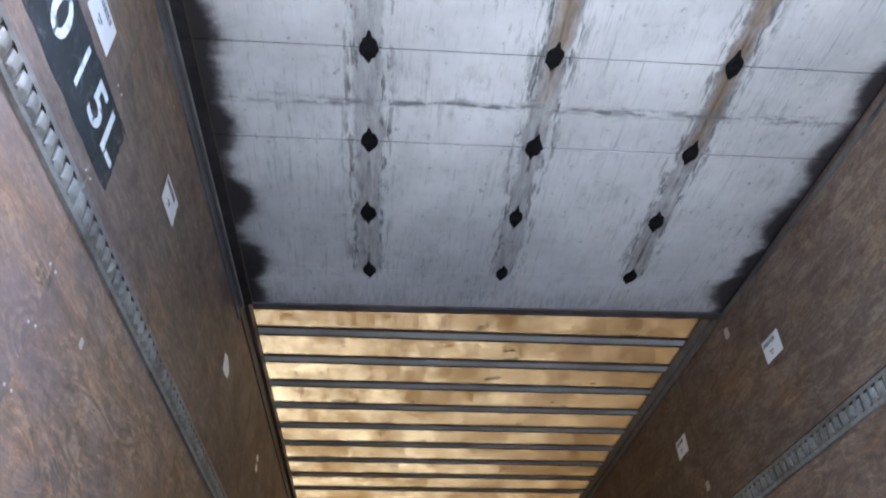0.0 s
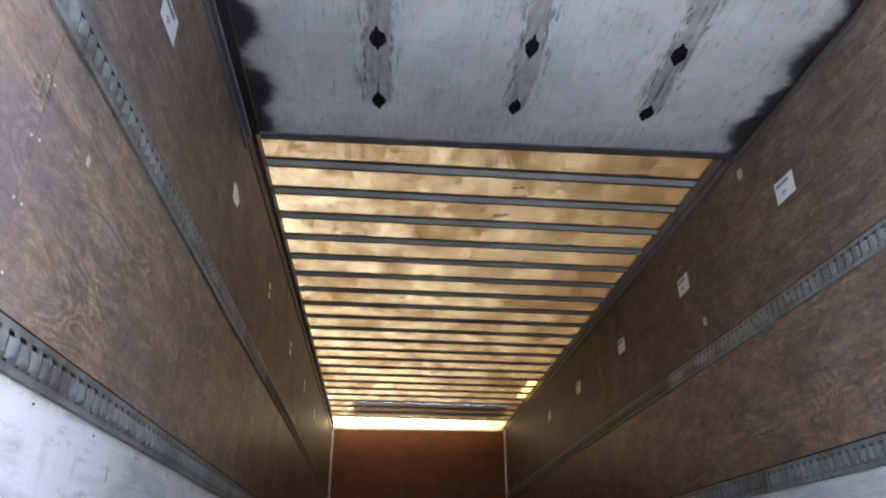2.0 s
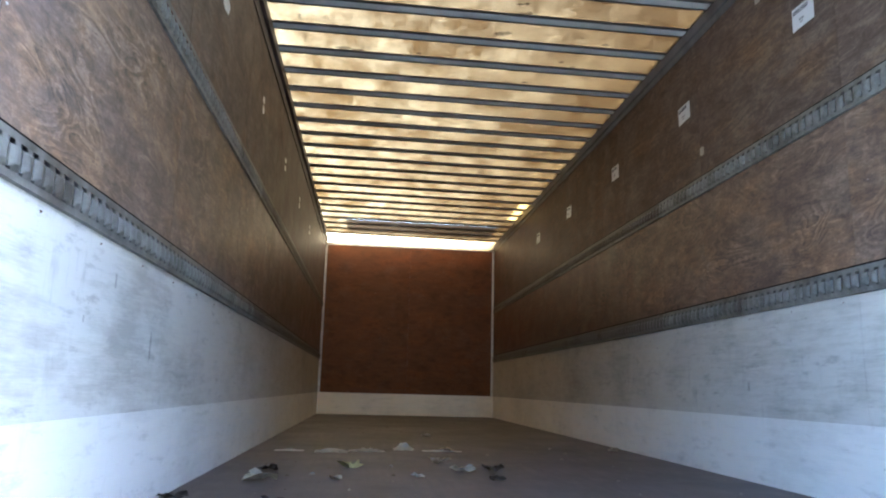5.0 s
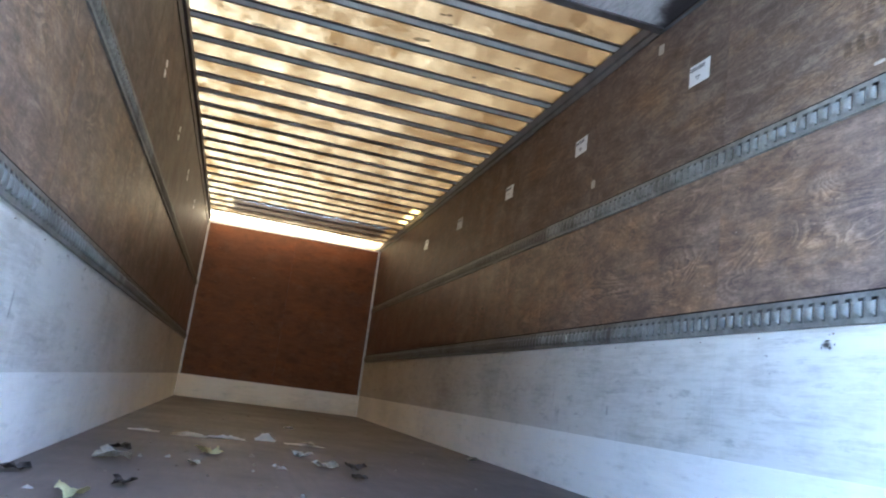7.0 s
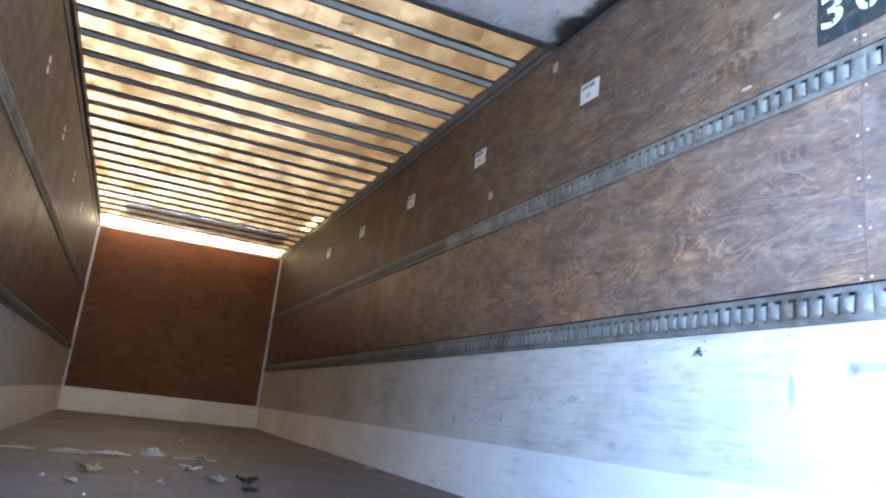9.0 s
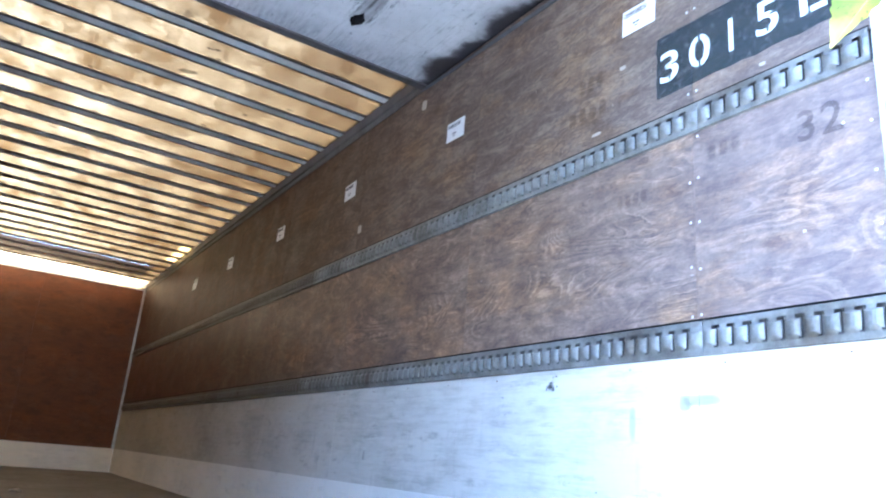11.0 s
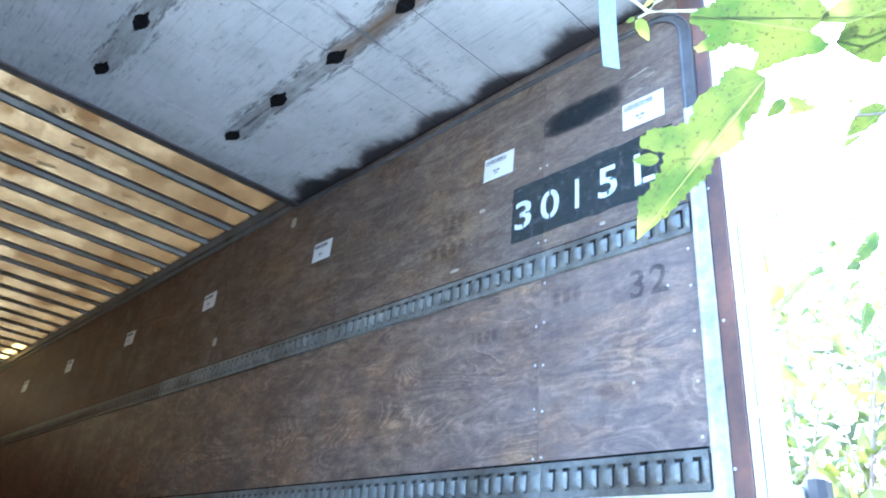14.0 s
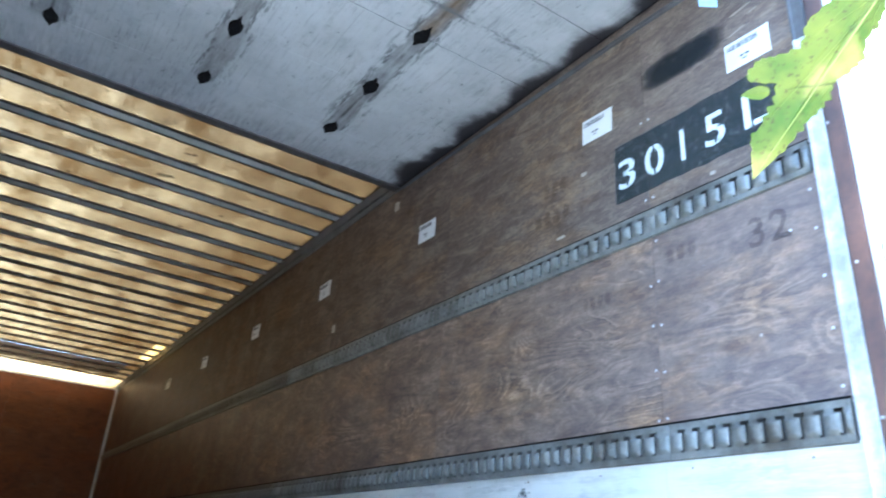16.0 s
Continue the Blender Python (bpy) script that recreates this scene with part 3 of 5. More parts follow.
# ---- the setting: walls, floor, nose, roof ----
wall_right = tagged(box("wall_right", XR + 0.014, XR + 0.05, Y0, YF + 0.05, -0.02, 2.546, OUTWHITE), "long trailer side wall lined with plywood and white board", "wall", kind="structure")
wall_left = tagged(box("wall_left", XL - 0.05, XL - 0.014, Y0, YF + 0.05, -0.02, 2.546, OUTWHITE), "long trailer side wall lined with plywood and white board", "wall", kind="structure")
wall_front = tagged(box("wall_front", XL - 0.05, XR + 0.05, YF + 0.052, YF + 0.09, -0.02, 2.62, OUTWHITE), "plywood nose wall at the closed end of the trailer", "wall", kind="structure")
floor = tagged(box("floor", XL - 0.012, XR + 0.012, -0.40, YF + 0.05, -0.16, 0.0, FLOORWOOD), "worn dark grey-brown wooden trailer floor", "floor", kind="structure")

SEAMS = [Y0, 0.30] + [0.30 + 1.22 * k for k in range(1, 8)] + [YF]
for wall, x, s, low in ((wall_right, XR, 1, RAIL_LO), (wall_left, XL, -1, RAIL_LO_LEFT)):
    for a, b in zip(SEAMS, SEAMS[1:]):
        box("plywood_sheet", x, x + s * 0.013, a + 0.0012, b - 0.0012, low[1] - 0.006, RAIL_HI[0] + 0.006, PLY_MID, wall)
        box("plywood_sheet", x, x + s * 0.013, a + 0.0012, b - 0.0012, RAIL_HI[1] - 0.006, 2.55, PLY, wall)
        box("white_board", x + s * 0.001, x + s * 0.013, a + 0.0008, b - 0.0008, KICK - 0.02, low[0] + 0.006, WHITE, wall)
    k = Y0
    while k < YF - 0.1:
        e = min(k + 2.44, YF)
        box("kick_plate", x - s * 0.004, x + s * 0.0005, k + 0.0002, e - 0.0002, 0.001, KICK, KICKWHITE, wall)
        k = e

box("plywood_sheet", XL + 0.002, -0.006, YF, YF + 0.05, KICK - 0.02, 2.47, PLY_NOSE, wall_front)
box("plywood_sheet", -0.0045, XR - 0.002, YF, YF + 0.05, KICK - 0.02, 2.47, PLY_NOSE, wall_front)
box("kick_plate", XL + 0.006, XR - 0.006, YF - 0.006, YF - 0.001, 0.001, KICK, KICKWHITE, wall_front)
box("header_lip", XL + 0.01, XR - 0.01, YF - 0.010, YF - 0.001, 2.43, 2.47, GALV, wall_front)
for x, s in ((XL, 1), (XR, -1)):
    box("corner_trim", x + s * 0.0005, x + s * 0.030, YF - 0.012, YF - 0.0005, KICK, 2.43, GALV, wall_front, bevel=0.002)

# translucent roof sheet, bent down over the nose
def roof_sheet(name, prof, material):
    verts, faces = [], []
    for y, z in prof:
        verts += [(x, y, z - fall(x)) for x in (XL - 0.04, XR + 0.04)]
    for i in range(len(prof) - 1):
        faces.append((2 * i, 2 * i + 1, 2 * i + 3, 2 * i + 2))
    return mesh_object(name, verts, faces, material)


def holed_roof():
    xs, ys = (XL - 0.04, -0.93, 1.08, 1.12, 1.225, XR + 0.04), (Y0 - 0.1, 7.05, 7.85, 8.33, 9.06, 9.16)
    verts = [(x, y, ROOF_Z - fall(x)) for y in ys for x in xs]
    faces = [(6 * j + i, 6 * j + i + 1, 6 * j + i + 7, 6 * j + i + 6) for j in range(5) for i in range(5) if (i, j) not in ((3, 1), (1, 3))]
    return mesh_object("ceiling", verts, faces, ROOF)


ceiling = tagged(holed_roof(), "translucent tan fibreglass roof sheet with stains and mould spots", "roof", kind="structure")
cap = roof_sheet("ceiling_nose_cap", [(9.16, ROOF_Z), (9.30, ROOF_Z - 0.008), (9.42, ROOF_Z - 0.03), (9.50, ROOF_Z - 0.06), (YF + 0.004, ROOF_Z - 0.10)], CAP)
tagged(cap, "bright translucent roof edge bent down over the nose wall", "roof", kind="structure")
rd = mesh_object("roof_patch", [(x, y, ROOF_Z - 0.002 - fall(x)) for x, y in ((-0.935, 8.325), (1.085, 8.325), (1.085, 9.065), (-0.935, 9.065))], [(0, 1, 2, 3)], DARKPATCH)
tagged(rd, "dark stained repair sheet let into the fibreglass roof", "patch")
am = mesh_object("amber_roof_patch", [(x, y, ROOF_Z - 0.002 - fall(x)) for x, y in ((1.115, 7.045), (1.23, 7.045), (1.23, 7.855), (1.115, 7.855))], [(0, 1, 2, 3)], AMBER)
tagged(am, "small amber translucent patch let into the fibreglass roof", "patch")


def mould_spot(x, y, w, h):
    """A ragged dark growth under the roof sheet."""
    n = 18
    verts = []
    for z in (ROOF_Z - 0.0022, ROOF_Z - 0.0008):
        for k in range(n):
            a = 2 * math.pi * k / n
            r = 1 + 0.28 * math.sin(3 * a + x * 40) + random.uniform(-0.22, 0.22)
            verts.append((x + w / 2 * r * math.cos(a), y + h / 2 * r * math.sin(a), z - fall(x + w / 2 * r * math.cos(a))))
    faces = [tuple(range(n))] + [(i, (i + 1) % n, n + (i + 1) % n, n + i) for i in range(n)]
    return tagged(mesh_object("mould_spot", verts, faces, MOULD), "dark brown mould spot on the fibreglass roof", "mould spot", "mould spots")


for x, y, w, h in ((-0.81, 3.405, 0.10, 0.045), (-0.75, 3.42, 0.07, 0.035), (-0.70, 3.41, 0.035, 0.03), (0.155, 3.05, 0.085, 0.06), (0.195, 3.03, 0.05, 0.04), (0.232, 2.80, 0.06, 0.05), (0.275, 2.78, 0.04, 0.035), (0.238, 2.675, 0.035, 0.03),
                   (0.20, 2.69, 0.05, 0.02), (0.90, 2.475, 0.12, 0.03), (0.99, 2.49, 0.09, 0.035), (-0.324, 3.40, 0.035, 0.03), (0.711, 3.42, 0.05, 0.035), (0.62, 3.36, 0.03, 0.03), (0.45, 3.72, 0.05, 0.03), (-0.2, 4.05, 0.04, 0.03), (0.55, 4.4, 0.06, 0.03), (0.82, 3.08, 0.05, 0.03)):
    mould_spot(x, y, w, h)
for x, s, nm in ((XR, -1, "trim_right"), (XL, 1, "trim_left")):
    low = fall(x)
    bm = box_bm(x + s * 0.0005, x + s * 0.008, 2.09, YF - 0.014, (2.425 if s < 0 else 2.395) - low * 0.7, 2.470 - low)
    box_bm(x + s * 0.0005, x + s * (0.020 if s < 0 else 0.030), 2.09, YF - 0.014, 2.4705 - low, 2.535 - low, 0.003, bm)
    tagged(part(nm, bm, RAILSTEEL if s < 0 else BROWNRAIL), "dark steel top rail along the roof edge" if s < 0 else "dark brown steel top rail along the roof edge", "rail", kind="structure")


def bow_strip(name, prof, material, parent):
    verts, n = [], len(prof)
    for x in (XL + 0.012, XR - 0.012):
        verts += [(x, p, z - fall(x)) for p, z in prof]
    faces = [(i, (i + 1) % n, n + (i + 1) % n, n + i) for i in range(n)] + [tuple(range(n)), tuple(range(2 * n - 1, n - 1, -1))]
    return mesh_object(name, verts, faces, material, parent)


bow = tagged(empty("roof_bow"), "grey steel hat-section bow carrying the fibreglass roof", "roof bow", "roof bows")
bow_strip("web", [(-0.0305, BOW_Z + 0.002), (-0.029, BOW_Z), (-0.026, BOW_Z - 0.001), (0.026, BOW_Z - 0.001), (0.029, BOW_Z), (0.0305, BOW_Z + 0.002)], BOW, bow)
for e in (-1, 1):
    bow_strip("flange", [(e * 0.0307, BOW_Z + 0.0005), (e * 0.052, BOW_Z + 0.0012), (e * 0.0545, BOW_Z + 0.003), (e * 0.0545, ROOF_Z - 0.002), (e * 0.029, ROOF_Z - 0.002), (e * 0.0295, BOW_Z + 0.0023)], BOWDARK, bow)
bow.matrix_basis = pose(0, 2.53, 0, 0, 0, 0.25)
for k in range(1, 22):
    copy_thing(bow, pose(0, 2.53 + 0.3175 * k, 0, 0, 0, 0.25))


tagged(box("chassis", -0.55, 0.55, 0.6, 9.0, GROUND - 0.02, -0.161, DARKSTEEL, bevel=0.01), "plain dark steel chassis carrying the trailer floor", "chassis", kind="structure")

# ---- slotted cargo tracks on both walls ----
SLOT_AT = 0.275   # where two lengths of track meet, a slot's place is left blank


def cargo_track(x, s, y0, y1, z0, z1):
    """A hat-shaped steel strip with a row of rounded slots over a back plate. s: the side that the wall lies on."""
    track = empty("cargo_track")
    d1, pitch, slot, sh = 0.0095, 0.0508, 0.0075, (z1 - z0) * 0.62
    zc = (z0 + z1) / 2
    cells = [y0] + [y for y in (SLOT_AT + pitch * k for k in range(-14, 200)) if y0 + 0.012 < y < y1 - 0.012] + [y1]
    n = len(cells) - 1
    f, bk = x - s * d1, x - s * 0.0008
    verts, faces = [], []

    def v(px, py, pz):
        verts.append((px, py, pz))
        return len(verts) - 1

    zb, zt, notch = zc - sh / 2, zc + sh / 2, 0.0105
    for a, b, za, zbb in ((bk, f, z0, z0 + 0.003), (f, f, z0 + 0.003, zb), (f, f, zt, z1 - 0.003), (f, bk, z1 - 0.003, z1)):
        faces.append((v(a, y0, za), v(a, y1, za), v(b, y1, zbb), v(b, y0, zbb)))
    for ye in (y0, y1):
        faces.append((v(bk, ye, z0), v(f, ye, z0 + 0.003), v(f, ye, z1 - 0.003), v(bk, ye, z1)))
    # between two slots a pressed bar bulges out; beside each slot its upper corner is cut away
    us = [0.0, 0.14, 0.30, 0.5, 0.70, 0.86, 1.0]
    zs = [zb, zb + 0.006, zb + 0.014, zc, zt - notch - 0.006, zt - notch, zt]
    rise = [0.0, 0.45, 1.0, 1.0, 0.9, 0.3, 0.0]
    for k in range(n):
        ya = cells[k] + (slot if k else 0.0)
        yb = cells[k + 1]
        grid = [[v(f - s * 0.0075 * math.sin(math.pi * u) ** 0.8 * h, ya + (yb - ya) * u, z) for u in us] for z, h in zip(zs, rise)]
        for j in range(6):
            for i in range(6):
                if k and (j == 5 and i < 2 or j == 0 and i < 1) or j == 5 and i == 5 and k < n - 1:
                    continue
                faces.append((grid[j][i], grid[j][i + 1], grid[j + 1][i + 1], grid[j + 1][i]))
        if k:
            lip = [v(f + s * 0.006, ya, z) for z in (zb + 0.006, zt - notch)] + [v(f + s * 0.006, ya - slot, z) for z in (zb, zt)]
            edge = [v(f, ya - slot, z) for z in (zb, zt)]
            faces.append((grid[1][0], grid[5][0], lip[1], lip[0]))
            faces.append((edge[0], edge[1], lip[3], lip[2]))
    # lengths beyond 3 m take the copy with the shade painted in
    steel = TRACK if y0 < 3.0 else SHADETRACK
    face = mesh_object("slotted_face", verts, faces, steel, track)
    # the shadow over the track's upper edge, laid on as a black strip
    box("sealant_bead", x - s * 0.0022, x - s * 0.0004, y0 + 0.001, y1 - 0.001, z1 + 0.0004, z1 + 0.0062, TAR, track, "dark strip standing for the shadow along the upper edge")
    box("back_plate", x + s * 0.0105, x + s * 0.0125, y0 + 0.001, y1 - 0.001, z0 + 0.007, z1 - 0.007, BACKPLATE, track, "dark back plate behind the slots")
    for k in range(0, n, 12):
        bm = bmesh.new()
        bmesh.ops.create_cone(bm, cap_ends=True, segments=8, radius1=0.0055, radius2=0.003, depth=0.003,
                              matrix=Matrix.Translation((f - s * 0.0012, cells[k] + 0.007, z1 - 0.011)) @ Matrix.Rotation(radians(-90 * s), 4, "Y"))
        part("screw", bm, steel, face)
    return track


for x, s in ((XR, 1), (XL, -1)):
    for z0, z1 in (RAIL_LO if s > 0 else RAIL_LO_LEFT, RAIL_HI):
        for a, b in ((Y0 + 0.006, SLOT_AT - 0.001), (SLOT_AT + 0.001, SLOT_AT + 3.047), (SLOT_AT + 3.049, SLOT_AT + 6.095), (SLOT_AT + 6.097, YF - 0.03)):
            tagged(cargo_track(x, s, a, b, z0, z1), "grey galvanised cargo track with a row of slots" if a < 3.0 else "dull grimy brown-grey cargo track with a row of slots, shade put into its colour", "cargo track", "cargo tracks")

# rivets beside the sheet seams and along the tracks
def rivet_mesh(s, size=0.75, material=None):
    bm = bmesh.new()
    bmesh.ops.create_cone(bm, cap_ends=True, segments=8, radius1=0.0055 * size, radius2=0.003 * size, depth=0.003, matrix=Matrix.Rotation(radians(-90 * s), 4, "Y"))
    me = bpy.data.meshes.new("rivet")
    bm.to_mesh(me)
    bm.free()
    me.materials.append(material or RIVET)
    return me


for wall, x, s in ((wall_right, XR, 1), (wall_left, XL, -1)):
    me, small = rivet_mesh(s, 0.95 if s > 0 else 0.75), rivet_mesh(s, 0.6, RUST)
    spots = []
    for y in SEAMS[1:2]:
        for dz in range(5):
            for e in (-0.016, 0.016):
                if random.random() < 0.88:
                    spots.append((y + e, (0.905 if s > 0 else 0.93) + dz * 0.143 + random.uniform(-0.006, 0.006)))
        spots += [(y + e, z) for e in (-0.016, 0.016) for z in (1.64, 1.95)]
    for z in (0.915, 1.06, 1.20, 1.335, 1.45):
        spots.append((Y0 + 0.022, z))
    spots += [(-0.168, 1.353)]
    for y, z in spots:
        r = new("rivet", me)
        r.location = (x - s * 0.001, y, z)
        r.parent = wall
    for k in range(9):
        r = new("rivet", small)
        r.location = (x - s * 0.0005, Y0 + 0.12 + k * 0.35, (RAIL_LO if s > 0 else RAIL_LO_LEFT)[0] - 0.022)
        r.parent = wall

# ---- rear frame ----
for x, s, nm in ((XR, 1, "trim_rear_right"), (XL, -1, "trim_rear_left")):
    bm = box_bm(x + s * 0.004, x + s * 0.05, -0.358, Y0 - 0.001, -0.25, 2.50)
    box_bm(x - s * 0.003, x + s * 0.0035, -0.358, -0.3125, -0.25, 2.50, 0.002, bm)
    post = tagged(part(nm, bm, RUST), "rusty brown steel post of the rear frame", "rear frame", kind="structure")
    bm = box_bm(x - s * 0.001, x + s * 0.175, -0.3765, -0.3595, -0.25, 2.62, 0.003)
    part("rear_face", bm, OUTWHITE, post, "white painted rear face")
    bm = box_bm(x + s * 0.051, x + s * 0.175, -0.359, -0.262, -0.25, 2.62)
    part("post_core", bm, OUTWHITE, post)
    for zb in (0.35, 0.83, 1.21, 1.62):
        bm = bmesh.new()
        bmesh.ops.create_cone(bm, cap_ends=True, segments=8, radius1=0.0045, radius2=0.003, depth=0.003, matrix=Matrix.Translation((x - s * 0.0044, -0.320 + 0.004 * math.sin(zb * 9), zb)) @ Matrix.Rotation(radians(-90 * s), 4, "Y"))
        part("bolt", bm, RIVET, post, "bright bolt head")
    z = -0.2
    while z < 2.4:
        part("edge_strip", box_bm(x + s * 0.018, x + s * 0.0245, -0.3800, -0.3766, z, z + 0.27, 0.001), TRACK, post)
        z += 0.295
header = tagged(box("trim_header", XL + 0.001, XR - 0.001, -0.376, -0.30, 2.44, 2.62, RUST), "rusty steel header over the rear opening", "header", kind="structure")
bump = empty("rubber_bumper", (1.51, -0.378, 0.79))
part("block", box_bm(-0.036, 0.036, -0.055, 0.0, -0.066, 0.066, 0.016), RUBBER, bump)
part("bracket", box_bm(-0.09, 0.02, 0.001, 0.012, -0.03, 0.03), OUTWHITE, bump)
tagged(bump, "black rubber bumper block on the white rear frame", "bumper")

# ---- overhead door, rolled up under the roof ----
door = empty("overhead_door", (0, 0, DOOR_Z))
ROWS = [1.728, 1.315, 0.893, 0.466, 0.045]
edges = [DOOR_END] + ROWS + [-0.20]
for a, b in zip(edges, edges[1:]):
    ob = box("door_panel", XL + 0.075, XR - 0.025, b + (0.0008 if b > 1.2 else 0.0020), a - (0.0008 if a > 1.2 else 0.0020), DOOR_Z, DOOR_Z + 0.019, DOORPAINT)
    ob.parent = door
    ob.matrix_parent_inverse = Matrix.Translation((0, 0, -DOOR_Z))
for y in ROWS:
    half = 0.0019 if y < 1.2 else 0.0007
    ob = box("joint_seal", XL + 0.076, XR - 0.026, y - half, y + half, DOOR_Z + 0.0015, DOOR_Z + 0.018, TAR if y < 1.2 else SEAL, door, "dark seal in the panel joint")
    ob.matrix_parent_inverse = Matrix.Translation((0, 0, -DOOR_Z))
ob = box("end_rail", XL + 0.072, XR - 0.022, DOOR_END + 0.001, DOOR_END + 0.060, DOOR_Z - 0.008, DOOR_Z + 0.03, DARKSTEEL, door, "dark steel edge rail", 0.003)
ob.matrix_parent_inverse = Matrix.Translation((0, 0, -DOOR_Z))


def hinge_mesh():
    """A pointed hinge plate over the joint, thick with grease that has run out along the door."""
    bm = bmesh.new()
    out = []
    for k in range(24):
        a = 2 * math.pi * k / 24
        p, q = math.cos(a), math.sin(a)
        wide = 0.031 * (1 - 0.50 * abs(q) ** 3)
        tall = 0.054 + (0.012 if q > 0 else 0.020) * max(0.0, abs(q) - 0.9) * 10
        r = 1 + random.uniform(-0.09, 0.09)
        out.append((wide * p * r, tall * q * r))
    n = len(out)
    lo = [bm.verts.new((x, y, 0.0)) for x, y in out]
    mid = [bm.verts.new((x * 0.96, y * 0.97, -0.003)) for x, y in out]
    hi = [bm.verts.new((x * 0.70, y * 0.72, -0.0075 + random.uniform(-0.001, 0.001))) for x, y in out]
    for a, b in ((lo, mid), (mid, hi)):
        for k in range(n):
            bm.faces.new((a[k], a[(k + 1) % n], b[(k + 1) % n], b[k]))
    bm.faces.new(hi)
    bmesh.ops.create_cone(bm, cap_ends=True, segments=8, radius1=0.005, radius2=0.005, depth=0.04, matrix=Matrix.Translation((0, 0, -0.005)) @ Matrix.Rotation(radians(90), 4, "Y"))
    bmesh.ops.recalc_face_normals(bm, faces=bm.faces)
    me = bpy.data.meshes.new("hinge")
    bm.to_mesh(me)
    bm.free()
    me.materials.append(TAR)
    return me


for y in ROWS:
    for x in (-0.61, 0.023, 0.651):
        h = new("hinge", hinge_mesh())
        h.location = (x + random.uniform(-0.004, 0.004), y, -0.0005)
        h.rotation_euler.z = random.uniform(-0.12, 0.12)
        h.scale = (random.uniform(0.92, 1.1), random.uniform(0.9, 1.08), 1)
        h.parent = door
tagged(door, "raised white overhead door with black greasy hinges and dirt bands", "overhead door")

# door guide: flat along the wall, bent down to the rear post
def door_guide(x, s):
    """A flat channel on the wall: up beside the post, round a bend and forward under the door."""
    pts = [(-0.286, -0.02, 0.046), (-0.286, 1.93, 0.045), (-0.286, 2.235, 0.044)]
    for k in range(1, 9):
        a = radians(90 * k / 8)
        pts.append((-0.171 - 0.115 * math.cos(a), 2.235 + 0.115 * math.sin(a), 0.044 - 0.024 * k / 8))
    pts += [(0.3, 2.372, 0.017), (1.0, 2.385, 0.015), (2.10, 2.412, 0.010)] if s > 0 else [(0.3, 2.386, 0.034), (1.0, 2.380, 0.040), (2.10, 2.374, 0.044)]
    verts, faces = [], []
    for i, (y, z, w) in enumerate(pts):
        a, b = pts[max(i - 1, 0)], pts[min(i + 1, len(pts) - 1)]
        t = Vector((b[0] - a[0], b[1] - a[1])).normalized()
        out = Vector((-t.y, t.x))
        for e, d in ((-0.5, 0.0002), (-0.5, 0.010), (-0.36, 0.010), (-0.30, 0.005), (0.30, 0.005), (0.36, 0.012), (0.5, 0.012), (0.5, 0.0002)):
            verts.append((x - s * d, y + out.x * e * w, z + out.y * e * w))
    n = 8
    for i in range(len(pts) - 1):
        for k in range(n):
            faces.append((i * n + k, i * n + (k + 1) % n, (i + 1) * n + (k + 1) % n, (i + 1) * n + k))
    faces += [tuple(range(n)), tuple(range(len(verts) - 1, len(verts) - n - 1, -1))]
    cut = 2
    guide = empty("door_guide")
    mesh_object("upright", verts[:cut * n], [fc for fc in faces[:n]] + [tuple(range(n)), tuple(range(2 * n - 1, n - 1, -1))], GALV, guide, "bright galvanised upright")
    mesh_object("overhead_rail", verts[n:], [tuple(i - n for i in fc) for fc in faces[n:-2]] + [tuple(range(n)), tuple(range(len(verts) - n - 1, len(verts) - 2 * n - 1, -1))], RAILSTEEL, guide, "dull grimy rail with its bend")
    if s < 0:
        box("lip", x + 0.0265, x + 0.0305, -0.1, 2.06, DOOR_Z - 0.014, DOOR_Z - 0.001, BRIGHTRAIL, guide, "bare steel lip")
        box("channel_floor", x + 0.0125, x + 0.0262, -0.1, 2.06, DOOR_Z - 0.003, DOOR_Z + 0.001, RAILSTEEL, guide)
    return guide


for x, s in ((XR, 1), (XL, -1)):
    tagged(door_guide(x, s), "galvanised overhead door guide rail fixed high on the wall", "guide rail", "door guides")
    nm = "trim_top_right" if s > 0 else "trim_top_left"
    tagged(box(nm, x - s * 0.0005, x - s * (0.020 if s > 0 else 0.066), -0.25, 2.08, DOOR_Z + 0.020, 2.52, GREASE), "black greasy filler over the door guide", "trim", kind="structure")

# ---- pull strap ----
def strap_bm():
    bm = bmesh.new()
    rows = []
    for k in range(7):
        t = k / 6
        y, z = 0.015 * math.sin(t * 2.5), DOOR_Z - 0.002 - 0.46 * t
        rows.append([bm.verts.new((sx * (0.029 - 0.003 * t) + 0.012 * t, y + sy, z)) for sx, sy in ((-1, 0), (1, 0.004), (1, 0.007), (-1, 0.003))])
    for a, b in zip(rows, rows[1:]):
        for i in range(4):
            bm.faces.new((a[i], a[(i + 1) % 4], b[(i + 1) % 4], b[i]))
    bm.faces.new(rows[0]), bm.faces.new(rows[-1])
    return bm


strap = part("pull_strap", strap_bm(), STRAP)
strap.location, strap.rotation_euler.z = (0.938, -0.195, 0), radians(-38)
tagged(strap, "pale blue webbing pull strap hanging from the door", "strap")


# ---- stickers ----
def ragged(y0, y1, z0, z1, amp, n=14):
    """A sprayed rectangle's outline, a little uneven."""
    pts = []
    for a, b, c, d in ((y0, z0, y1, z0), (y1, z0, y1, z1), (y1, z1, y0, z1), (y0, z1, y0, z0)):
        for k in range(n):
            t = k / n
            pts.append((a + (c - a) * t + random.uniform(-amp, amp), b + (d - b) * t + random.uniform(-amp, amp)))
    return pts


